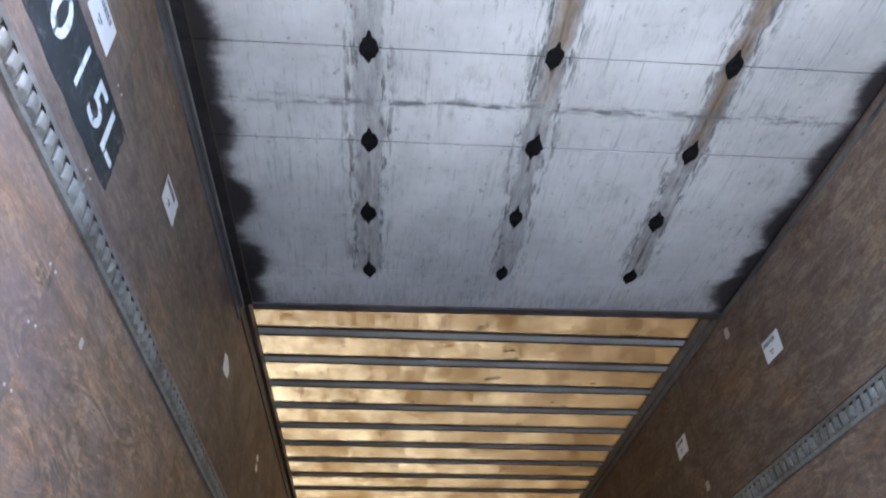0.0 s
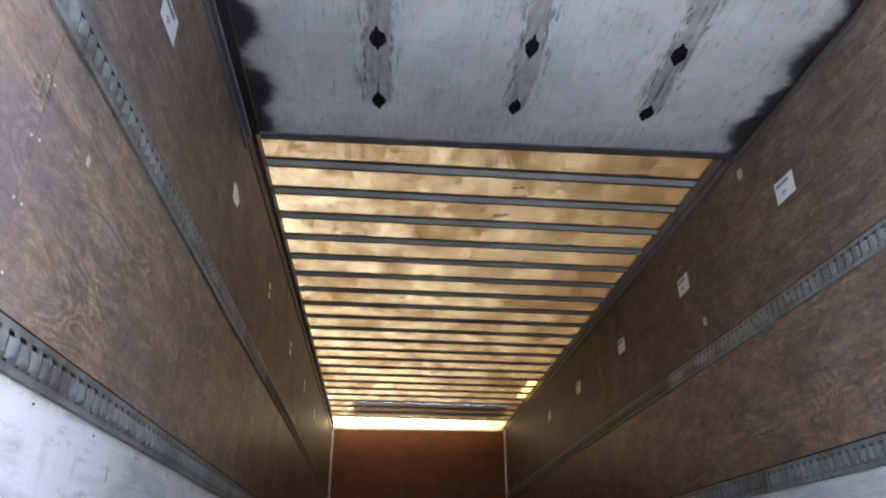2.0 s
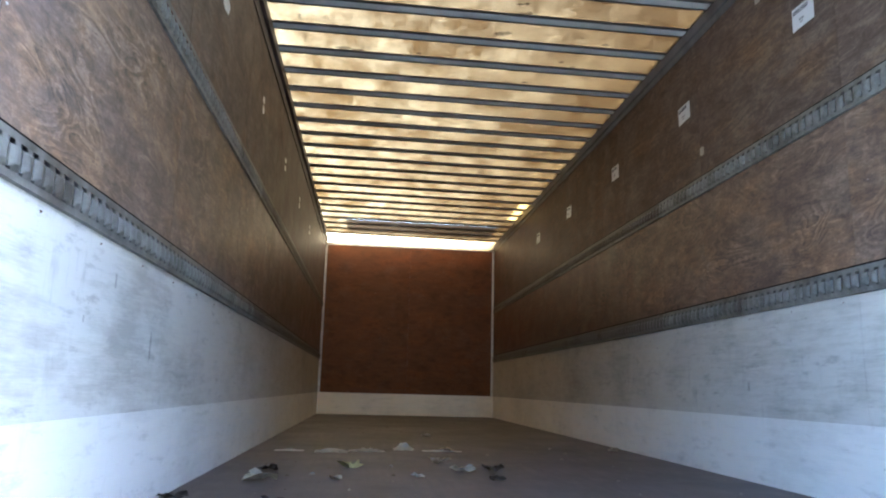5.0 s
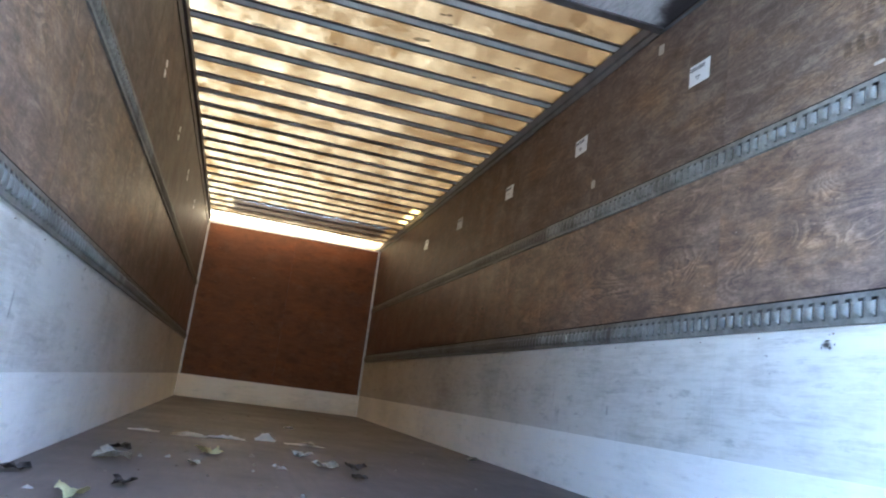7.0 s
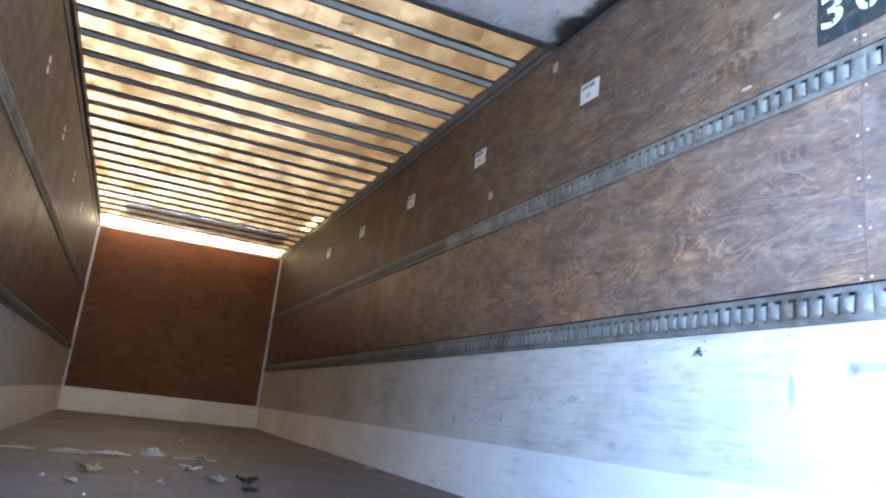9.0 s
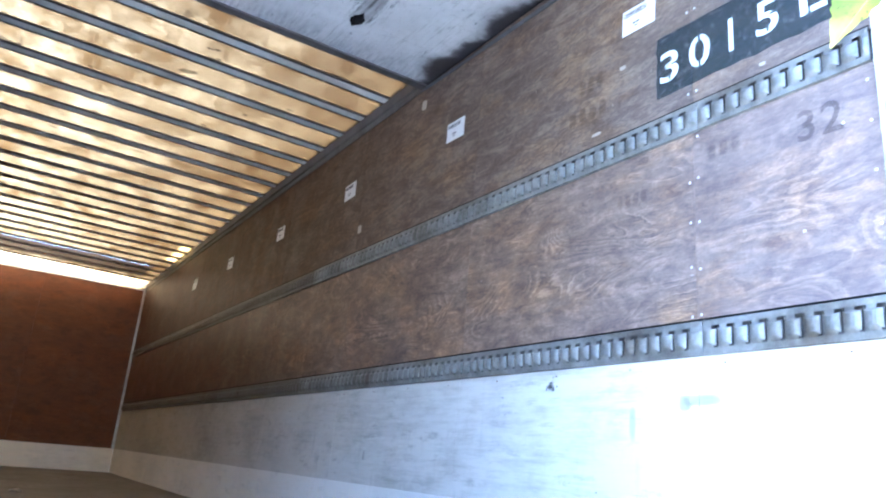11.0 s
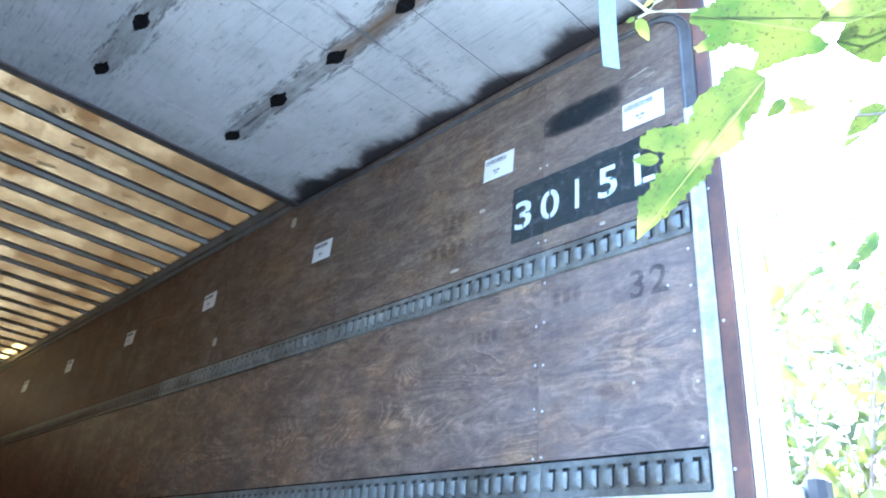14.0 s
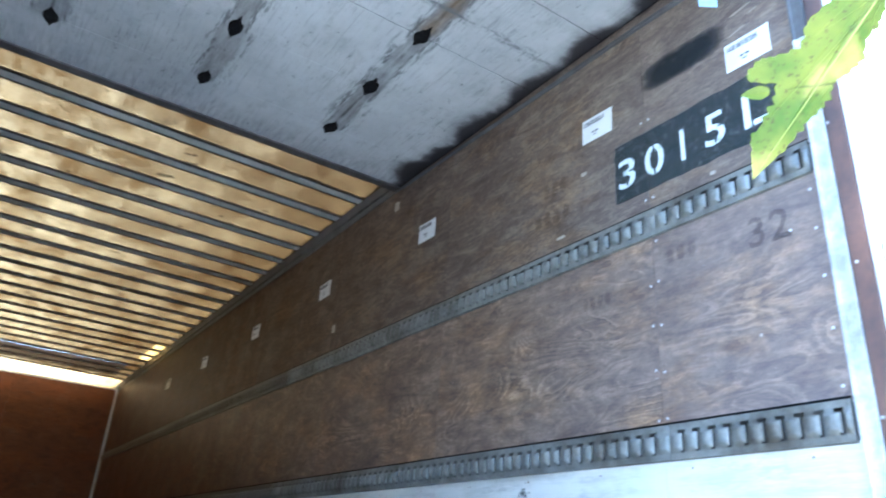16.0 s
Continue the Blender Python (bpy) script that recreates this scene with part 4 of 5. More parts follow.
def paint_patch(name, x, s, outline, material, parent=None, proud=0.0006):
    n = len(outline)
    verts = [(x - s * proud, y, z) for y, z in outline] + [(x, y, z) for y, z in outline]
    faces = [tuple(range(n))] + [(i, (i + 1) % n, n + (i + 1) % n, n + i) for i in range(n)]
    return mesh_object(name, verts, faces, material, parent)


def sticker(x, s, y, z, w=0.155, h=0.105, tilt=0.0, torn=0):
    st = empty("paper_label", (x - s * 0.0006, y, z))
    st.rotation_euler.x = radians(tilt)
    def flat(name, y0, y1, z0, z1, d, material, under=None):
        return box(name, -s * d, -s * (d + 0.0006), y0, y1, z0, z1, material, under or st)
    if torn:
        for k in range(torn):
            dz = (k - (torn - 1) / 2) * 0.062
            e, g = random.uniform(-0.008, 0.008), random.uniform(-0.006, 0.006)
            big = 2.0 if torn == 1 else 1.0
            pts = [(-0.034 + e, dz - 0.016), (-0.008, dz - 0.024 + g), (0.030, dz - 0.014), (0.036 + e, dz + 0.010), (0.004, dz + 0.024 + g), (-0.030, dz + 0.016 + e)]
            paint_patch("scrap", 0.0, s, [(a * big, b * big) for a, b in pts], TORN, st, 0.0006)
    else:
        sheet = flat("sheet", -w / 2, w / 2, -h / 2, h / 2, 0.0, PAPER)
        yy = 0.008
        while yy < w * 0.74:
            ww = random.choice((0.003, 0.004, 0.006))
            flat("code_bar", s * (w / 2 - yy), s * (w / 2 - yy - ww), h / 2 - 0.032, h / 2 - 0.012, 0.0008, INK, sheet)
            yy += ww + random.choice((0.002, 0.003, 0.004))
        flat("text_bar", s * 0.026, s * 0.014, -0.018, -0.010, 0.0008, INK, sheet)
        flat("text_bar", s * 0.010, s * -0.006, -0.018, -0.010, 0.0008, INK, sheet)
        flat("text_bar", s * 0.020, s * 0.002, -0.030, -0.025, 0.0008, INK, sheet)
    return tagged(st, "torn white paper label remnant on plywood" if torn else "white paper label with printed bars on plywood", "label", "wall labels")


for y, z, tilt in ((0.528, 2.048, 2), (-0.117, 2.003, 1), (1.725, 2.034, 1), (2.925, 2.045, -2), (4.15, 2.045, 1), (5.44, 2.05, 2), (6.68, 2.055, 0)):
    sticker(XR, 1, y, z, tilt=tilt)
for y, z, torn in ((0.843, 2.033, 0), (0.105, 1.99, 0), (2.025, 2.045, 1), (3.208, 2.045, 2), (4.391, 2.04, 2), (5.556, 2.037, 2), (6.73, 2.04, 2)):
    sticker(XL, -1, y, z, torn=torn)


# ---- stencilled unit number ----
def glyph(ch, height):
    cu = bpy.data.curves.new("glyph", "FONT")
    cu.body, cu.size, cu.resolution_u, cu.offset = ch, 1.0, 4, 0.013
    ob = bpy.data.objects.new("glyph", cu)
    scene.collection.objects.link(ob)
    me = bpy.data.meshes.new_from_object(ob.evaluated_get(bpy.context.evaluated_depsgraph_get()))
    bpy.data.objects.remove(ob)
    co = np.array([v.co[:] for v in me.vertices])
    lo, hi = co.min(0), co.max(0)
    k = height / (hi[1] - lo[1])
    return me, lo, hi, k


def unit_number(x, s, centres, z0, z1, back):
    sign = empty("stencilled_number", (0, 0, 0))
    paint_patch("dark_ground", x, s, ragged(*back, 0.004), STENCIL_BACK, sign)
    for ch, yc in zip("3015L", centres):
        me, lo, hi, k = glyph(ch, z1 - z0)
        kx = k * (1.25 if ch == "3" else 1.10 if ch != "1" else 0.8)
        for v in me.vertices:
            a, b = (v.co.x - (lo[0] + hi[0]) / 2) * kx, (v.co.y - lo[1]) * k
            v.co = (x - s * 0.0011, yc - s * a, z0 + b)
        me.materials.clear()
        me.materials.append(STENCIL_WHITE)
        g = new("digit", me)
        g.parent = sign
        wide = (hi[0] - lo[0]) * kx
        zc = (z0 + z1) / 2
        if ch in "0":
            for e in (0.01, z1 - z0 - 0.01):
                box("stencil_bridge", x - s * 0.0012, x - s * 0.0018, yc - 0.004, yc + 0.004, z0 + e - 0.014, z0 + e + 0.014, BRIDGE, sign)
        elif ch in "35":
            box("stencil_bridge", x - s * 0.0012, x - s * 0.0018, yc - s * wide * 0.02 - 0.004, yc - s * wide * 0.02 + 0.004, zc - 0.052, zc - 0.03, BRIDGE, sign)
            box("stencil_bridge", x - s * 0.0012, x - s * 0.0018, yc - s * wide * 0.3 - 0.012, yc - s * wide * 0.3 + 0.012, zc + 0.0, zc + 0.007, BRIDGE, sign)
        elif ch == "L":
            box("stencil_bridge", x - s * 0.0012, x - s * 0.0018, yc + s * wide * 0.15 - 0.003, yc + s * wide * 0.15 + 0.003, z0 - 0.002, z0 + 0.02, BRIDGE, sign)
    return tagged(sign, "white stencilled number on a dark green-black painted patch", "stencil")


unit_number(XR, 1, (0.391, 0.268, 0.150, 0.027, -0.115), 1.722, 1.838, (0.445, -0.215, 1.672, 1.905))
unit_number(XL, -1, (-0.160, -0.035, 0.107, 0.228, 0.345), 1.742, 1.872, (-0.235, 0.405, 1.675, 1.900))


def faded_number(x, s, centres, z0, z1):
    sign = empty("worn_number", (0, 0, 0))
    for ch, yc in zip("32", centres):
        me, lo, hi, k = glyph(ch, z1 - z0)
        for v in me.vertices:
            a, b = (v.co.x - (lo[0] + hi[0]) / 2) * k, (v.co.y - lo[1]) * k
            v.co = (x - s * 0.0005, yc - s * a, z0 + b)
        me.materials.clear()
        me.materials.append(FADEDNUMBER)
        new("digit", me).parent = sign
    return tagged(sign, "worn black stencilled number on bare plywood", "marking", "worn markings")


faded_number(XR, 1, (-0.068, -0.140), 1.338, 1.430)


# faded marks whose letters cannot be read
def smear(x, s, y, z, w, h, lean=0.0, n=22, material=None):
    pts = []
    for k in range(n):
        a = 2 * math.pi * k / n
        r = 1 + random.uniform(-0.08, 0.08)
        p, q = math.cos(a), math.sin(a)
        p, q = math.copysign(abs(p) ** 0.45, p), math.copysign(abs(q) ** 0.45, q)
        pts.append((y + w / 2 * p * r, z + h / 2 * q * r + lean * p * w / 2))
    return tagged(paint_patch("paint_smear", x, s, pts, material or SMUDGE, proud=0.0004), "black painted-over smear on the plywood", "paint mark", "paint marks")


smear(XR, 1, 0.125, 2.115, 0.36, 0.12)


def faded_marking(x, s, y0, y1, z0, z1, count):
    """A row of worn-out stencil letters that nobody can read any more, as plain bars."""
    mark = empty("worn_marking", (0, 0, 0))
    wide = (y1 - y0) / count
    for k in range(count):
        yc, zc = y0 + wide * (k + 0.5), (z0 + z1) / 2
        h = z1 - z0
        paint_patch("bar", x, s, ragged(yc - abs(wide) * 0.36, yc + abs(wide) * 0.36, zc - h * 0.5, zc + h * 0.5, 0.003, 5), FADED, mark, 0.0004)
    return tagged(mark, "worn black stencil marking on plywood, too faint to read", "marking", "worn markings")


for x, s, y0, y1, z0, z1, count in ((XR, 1, 0.253, 0.128, 1.381, 1.435, 3), (XR, 1, 0.837, 0.697, 1.837, 1.911, 3),
                                    (XR, 1, 0.891, 0.677, 1.718, 1.789, 4), (XR, 1, 0.626, 0.488, 1.312, 1.363, 4), (XL, -1, 0.235, 0.32, 1.300, 1.342, 3)):
    faded_marking(x, s, y0, y1, z0, z1, count)

for x, s, y, z, w, h in ((XR, 1, 0.938, 0.722, 0.055, 0.036), (XR, 1, 0.925, 0.712, 0.024, 0.020), (XR, 1, 0.960, 0.712, 0.012, 0.016), (XR, 1, 0.935, 0.736, 0.040, 0.008), (XR, 1, 0.905, 0.722, 0.012, 0.012), (XR, 1, 0.925, 0.755, 0.010, 0.010), (XR, 1, 0.29, 0.655, 0.15, 0.035), (XR, 1, 0.352, 0.650, 0.045, 0.055), (XR, 1, 0.335, 0.645, 0.020, 0.030), (XR, 1, 0.55, 0.590, 0.026, 0.11),
                         (XR, 1, 2.35, 0.44, 0.02, 0.05), (XL, -1, 0.431, 0.474, 0.02, 0.05), (XL, -1, 0.854, 0.538, 0.012, 0.022), (XL, -1, 1.42, 0.50, 0.02, 0.10), (XL, -1, 1.05, 0.66, 0.015, 0.05)):
    tagged(smear(x + s * 0.001 if z < 0.75 else x, s, y, z, w, h, material=SPLAT if 0.9 < y < 0.97 and s > 0 else SCUFF), "dark scuff stain on the white board", "stain", "wall stains").name = "scuff_stain"

for x, s, y, z, w, h in ((XL, -1, 0.542, 1.31, 0.022, 0.028), (XR, 1, 0.604, 1.87, 0.030, 0.016), (XR, 1, 0.734, 1.648, 0.045, 0.012), (XR, 1, 2.72, 1.741, 0.05, 0.05),
                         (XR, 1, 2.07, 2.31, 0.05, 0.06), (XR, 1, 0.05, 1.63, 0.02, 0.012), (XL, -1, 2.95, 1.33, 0.012, 0.02), (XR, 1, -0.045, 1.085, 0.010, 0.009)):
    tagged(smear(x, s, y, z, w, h, material=CHIP), "pale chip in the plywood surface", "chip", "wall chips").name = "surface_chip"

def nose_scuff(x, z, w, h):
    pts = [(x + w / 2 * math.cos(k * math.pi / 5) * random.uniform(0.6, 1.1), z + h / 2 * math.sin(k * math.pi / 5) * random.uniform(0.6, 1.1)) for k in range(10)]
    verts = [(a, YF - 0.0006, b) for a, b in pts] + [(a, YF, b) for a, b in pts]
    ob = mesh_object("surface_chip", verts, [tuple(range(10))] + [(i, (i + 1) % 10, 10 + (i + 1) % 10, 10 + i) for i in range(10)], PALESCUFF)
    return tagged(ob, "pale scuff on the plywood nose wall", "chip", "nose wall chips")


for x, z, w, h in ((-0.42, 1.33, 0.07, 0.018), (-0.41, 1.09, 0.05, 0.03), (0.52, 1.42, 0.05, 0.022), (0.55, 1.13, 0.05, 0.03), (0.22, 2.23, 0.14, 0.012), (0.50, 2.08, 0.06, 0.010), (-0.70, 1.62, 0.10, 0.010), (-1.05, 1.60, 0.14, 0.010), (0.05, 1.86, 0.07, 0.008), (-0.30, 1.22, 0.012, 0.09), (0.47, 1.25, 0.012, 0.07)):
    nose_scuff(x, z, w, h)

for y, z, w, h, lean in ((-0.085, 2.090, 0.13, 0.008, -0.25), (-0.110, 2.165, 0.14, 0.008, -0.2), (-0.150, 2.135, 0.08, 0.006, -0.3)):
    tagged(smear(XR, 1, y, z, w, h, lean, material=PALESCUFFSIDE), "pale scrape across the weathered plywood", "chip", "wall chips").name = "surface_scrape"

# ---- dry leaves and scraps on the floor ----
def dry_leaf(size, material, name="dead_leaf"):
    """A curled, lobed leaf lying on the floor."""
    bm = bmesh.new()
    n = 16
    c = bm.verts.new((0, 0, 0.012 * size / 0.12))
    ring, mid = [], []
    for k in range(n):
        a = 2 * math.pi * k / n
        r = size * (0.42 + 0.08 * math.cos(5 * a + 0.4) + 0.05 * math.cos(3 * a + size * 90) + random.uniform(-0.03, 0.03))
        curl = (0.08 + 0.08 * math.sin(2 * a + size * 50) + random.uniform(0.0, 0.14)) * size
        ring.append(bm.verts.new((r * math.cos(a), r * 0.75 * math.sin(a), 0.002 + curl)))
        mid.append(bm.verts.new((r * 0.5 * math.cos(a), r * 0.38 * math.sin(a), 0.004 + random.uniform(0, 0.22) * size)))
    for k in range(n):
        j = (k + 1) % n
        bm.faces.new((mid[k], ring[k], ring[j], mid[j]))
        bm.faces.new((c, mid[k], mid[j]))
    g = bmesh.ops.solidify(bm, geom=list(bm.faces), thickness=0.0012)
    return part(name, bm, material, smooth=True)


for x, y, size, material, label in (
        (-0.98, 2.12, 0.17, DEADLEAF, "curled grey-brown dry leaf on the trailer floor"),
        (-0.63, 2.66, 0.15, FALLEN, "fallen yellow-green leaf on the trailer floor"),
        (-0.09, 2.56, 0.14, DEADLEAF, "crumpled pale dry leaf on the trailer floor"),
        (-0.16, 2.97, 0.15, DEADLEAF, "flat pale dry leaf on the trailer floor"),
        (-1.0, 2.53, 0.11, DEADDARK, "dark brown dry leaf on the trailer floor"),
        (-0.86, 1.53, 0.11, DEADDARK, "dark brown dry leaf on the trailer floor"),
        (-1.20, 1.63, 0.12, DEADDARK, "dark brown dry leaf on the trailer floor"),
        (-0.68, 2.22, 0.08, DEADLEAF, "small grey dry leaf on the trailer floor"),
        (-0.31, 2.33, 0.06, SCRAP, "small white scrap on the trailer floor"),
        (-0.96, 1.27, 0.13, FALLEN, "fallen yellow-green leaf on the trailer floor"),
        (0.06, 2.62, 0.13, DEADDARK, "dark brown dry leaf on the trailer floor"),
        (0.02, 2.25, 0.10, DEADDARK, "dark brown dry leaf on the trailer floor"),
        (-0.15, 1.45, 0.12, FALLEN, "fallen yellow-green leaf on the trailer floor"),
        (-0.05, 3.71, 0.10, DEADLEAF, "small grey dry leaf on the trailer floor"),
        (-0.07, 5.12, 0.10, SCRAP, "small white scrap on the trailer floor"),
        (1.12, 3.94, 0.10, DEADLEAF, "small grey dry leaf by the wall")):
    ob = dry_leaf(size, material)
    ob.location, ob.rotation_euler.z = (x, y, 0.0), random.uniform(0, 6.28)
    tagged(ob, label, "leaf", "floor litter")

# a line of crumpled pale sheeting across the floor
def crumple(x0, x1, y, h, depth):
    bm = bmesh.new()
    nx, ny, grid = 14, 5, []
    for i in range(nx):
        row = []
        for j in range(ny):
            u, v = i / (nx - 1), j / (ny - 1) - 0.5
            edge = 1 - abs(2 * v) ** 2
            z = 0.002 + h * edge * (0.35 + 0.65 * random.random()) * math.sin(math.pi * min(max(u, 0.06), 0.94))
            row.append(bm.verts.new((x0 + (x1 - x0) * u, y + depth * v * (0.6 + 0.5 * random.random()) + random.uniform(-0.015, 0.015), z)))
        grid.append(row)
    for i in range(nx - 1):
        for j in range(ny - 1):
            bm.faces.new((grid[i][j], grid[i + 1][j], grid[i + 1][j + 1], grid[i][j + 1]))
    bmesh.ops.solidify(bm, geom=list(bm.faces), thickness=0.0012)
    return part("crumpled_sheeting", bm, SCRAP, smooth=True)


for x0, x1, y, h, d in ((-1.10, -0.93, 3.60, 0.012, 0.10), (-0.86, -0.66, 3.58, 0.024, 0.16), (-0.66, -0.44, 3.66, 0.022, 0.14), (-0.38, -0.25, 3.80, 0.05, 0.16), (-0.2, 0.05, 3.72, 0.012, 0.08)):
    tagged(crumple(x0, x1, y, h, d), "crumpled scrap of pale plastic sheeting on the floor", "scrap", "floor litter")


def litter():
    bm = bmesh.new()
    for k in range(300):
        y = 0.2 + 7.5 * random.random() ** 1.4
        x = random.uniform(XL + 0.05, XR - 0.05)
        r = random.uniform(0.003, 0.012) * random.choice((0.7, 1.0, 1.0, 1.8))
        vs = [bm.verts.new((x + r * math.cos(a) * random.uniform(0.5, 1.2), y + r * math.sin(a) * random.uniform(0.5, 1.2), 0.001)) for a in (0.2, 1.4, 2.6, 3.7, 5.1)]
        top = bm.verts.new((x, y, 0.002 + r * random.uniform(0.2, 0.7)))
        for i in range(5):
            bm.faces.new((vs[i], vs[(i + 1) % 5], top))
    return part("litter", bm, CRUMB)


tagged(litter(), "scattered leaf crumbs and grit on the trailer floor", "litter", kind="stuff")

# ---- outside ----
g = mesh_object("ground", [(-400, -400, GROUND), (400, -400, GROUND), (400, 400, GROUND), (-400, 400, GROUND)], [(0, 1, 2, 3)], GRASS)
tagged(g, "pale dry grass and gravel ground outside the trailer", "ground", kind="structure")


def maple_leaf(base, tip, face, left, right, fold=0.18, at=(0, 0, 0)):
    """A lobed leaf. left, right: its edge on either side of the midrib, as (along, out) in parts of its length."""
    base, tip = Vector(base) - Vector(at), Vector(tip) - Vector(at)
    v = tip - base
    length = v.length
    v.normalize()
    n = (Vector(face) - Vector(face).dot(v) * v).normalized()
    u = v.cross(n)

    def toothed(edge):
        out = []
        for (a0, o0), (a1, o1) in zip(edge, edge[1:]):
            for k in range(4):
                t = k / 4
                o = o0 + (o1 - o0) * t
                jag = random.choice((0.4, 0.8, 1.2)) * (random.uniform(0.004, 0.024) if k % 2 else random.uniform(-0.014, 0.0)) * min(1, o * 12)
                out.append((a0 + (a1 - a0) * t, o + jag))
        return out + [edge[-1]]

    def at_leaf(a, o):
        sag = -fold * abs(o) - 0.04 * (a - 0.4) ** 2
        return base + length * (a * v + o * u + sag * n)

    bm = bmesh.new()
    spine = [k / 8 for k in range(9)]
    ribs = {}
    for edge, s in ((toothed(left), 1), (toothed(right), -1)):
        ribs[s] = [bm.verts.new((a, s * 0.004 * (1 - 0.8 * a), 0)) for a in spine]
        rim = [bm.verts.new((a, s * o, 0)) for a, o in edge[1:-1]]
        half = bm.faces.new(ribs[s] + rim[::-1])
        half.normal_update()
        bmesh.ops.triangulate(bm, faces=[half], ngon_method="EAR_CLIP")
    for k in range(8):
        bm.faces.new((ribs[1][k], ribs[1][k + 1], ribs[-1][k + 1], ribs[-1][k])).material_index = 1
    for vert in bm.verts:
        vert.co = at_leaf(vert.co.x, vert.co.y)
    # side veins run from the stalk to each lobe
    for edge, s in ((left, 1), (right, -1)):
        for (_, o0), (a, o), (_, o1) in zip(edge, edge[1:], edge[2:]):
            if o > 0.1 and o >= o0 and o > o1:
                for k in range(5):
                    row = []
                    for t in (k / 5, (k + 1) / 5):
                        for w in (0.005 * (1 - 0.8 * t), -0.005 * (1 - 0.8 * t)):
                            row.append(bm.verts.new(at_leaf((a * 0.94 + w) * t if t else w, s * o * 0.94 * (t ** 1.25 if a > 0.3 else t) + w * 0.4) + 0.0006 * n))
                    bm.faces.new((row[0], row[1], row[3], row[2])).material_index = 1
    blade = part("blade", bm, LEAF)
    blade.data.materials.append(VEIN)
    return blade


maple = empty("maple_tree", (1.75, -2.75, GROUND))


def from_maple(p):
    return (Vector(p) - Vector((1.75, -2.75, GROUND)))


tube("trunk", [(0, 0, -0.05), (0.03, 0.02, 1.2), (-0.02, 0.05, 2.6), (0.05, 0.02, 4.2)], [0.09, 0.075, 0.06, 0.03], BARK, maple, 10)
tube("limb", [from_maple(p) for p in ((1.74, -2.71, 1.10), (1.45, -2.2, 1.62), (1.0, -1.6, 1.60), (0.62, -1.12, 1.38))], [0.03, 0.018, 0.009, 0.005], BARK, maple, 7)
tube("twig", [from_maple(p) for p in ((0.592, -1.100, 1.378), (0.462, -0.952, 1.267), (0.367, -0.906, 1.217))], [0.004, 0.0022, 0.0013], STEM, maple, 6)
tube("twig", [from_maple(p) for p in ((0.517, -1.017, 1.313), (0.425, -0.878, 1.207), (0.367, -0.835, 1.191))], [0.003, 0.002, 0.0012], STEM, maple, 6)
tube("twig", [from_maple(p) for p in ((0.517, -1.017, 1.313), (0.323, -0.831, 1.276), (0.253, -0.746, 1.279), (0.236, -0.729, 1.275), (0.217, -0.720, 1.286), (0.208, -0.715, 1.290))], [0.0028, 0.0024, 0.0022, 0.0030, 0.0020, 0.0012], STEM, maple, 6)
tube("twig", [from_maple(p) for p in ((0.236, -0.729, 1.275), (0.238, -0.739, 1.288), (0.251, -0.759, 1.301), (0.252, -0.778, 1.306))], [0.0028, 0.0020, 0.0014, 0.0010], STEM, maple, 6)
tube("twig", [from_maple(p) for p in ((0.236, -0.729, 1.275), (0.230, -0.716, 1.268), (0.227, -0.713, 1.262))], [0.0022, 0.0016, 0.0010], STEM, maple, 6)
tube("twig", [from_maple(p) for p in ((0.777, -1.156, 1.322), (0.517, -0.859, 1.137), (0.387, -0.720, 1.104), (0.362, -0.679, 1.105))], [0.003, 0.0016, 0.0011, 0.0007], STEM, maple, 6)
tube("twig", [from_maple(p) for p in ((1.426, -2.028, 1.860), (1.055, -1.471, 1.545), (0.777, -1.156, 1.322))], [0.006, 0.004, 0.003], BARK, maple, 6)
TO_EYE = (-0.62, -0.24, -0.60)
BIG = [(0, 0), (0.0, 0.068), (0.02, 0.138), (0.063, 0.173), (0.142, 0.165), (0.272, 0.202), (0.378, 0.162), (0.46, 0.24), (0.50, 0.285), (0.586, 0.311), (0.61, 0.262), (0.56, 0.165), (0.649, 0.117), (0.75, 0.112), (0.84, 0.121), (0.92, 0.06), (1.0, 0)]
NARROW = [(0, 0), (0.06, 0.05), (0.135, 0.070), (0.222, 0.066), (0.314, 0.102), (0.40, 0.070), (0.452, 0.054), (0.534, 0.081), (0.62, 0.06), (0.713, 0.050), (0.845, 0.034), (1.0, 0)]
LOWER = [(0, 0), (-0.19, 0.074), (-0.15, 0.155), (0.07, 0.243), (0.20, 0.32), (0.305, 0.39), (0.374, 0.384), (0.365, 0.237), (0.48, 0.20), (0.62, 0.19), (0.747, 0.28), (0.84, 0.29), (0.907, 0.268), (0.80, 0.15), (0.90, 0.09), (0.994, 0.058), (1.0, 0)]
UPPER = [(0, 0), (-0.12, 0.14), (0.05, 0.34), (0.26, 0.48), (0.40, 0.42), (0.42, 0.26), (0.58, 0.24), (0.74, 0.30), (0.88, 0.24), (0.82, 0.12), (0.92, 0.06), (1.0, 0)]
SMALL = [(0, 0), (0.05, 0.14), (0.3, 0.26), (0.6, 0.2), (0.8, 0.12), (1.0, 0)]
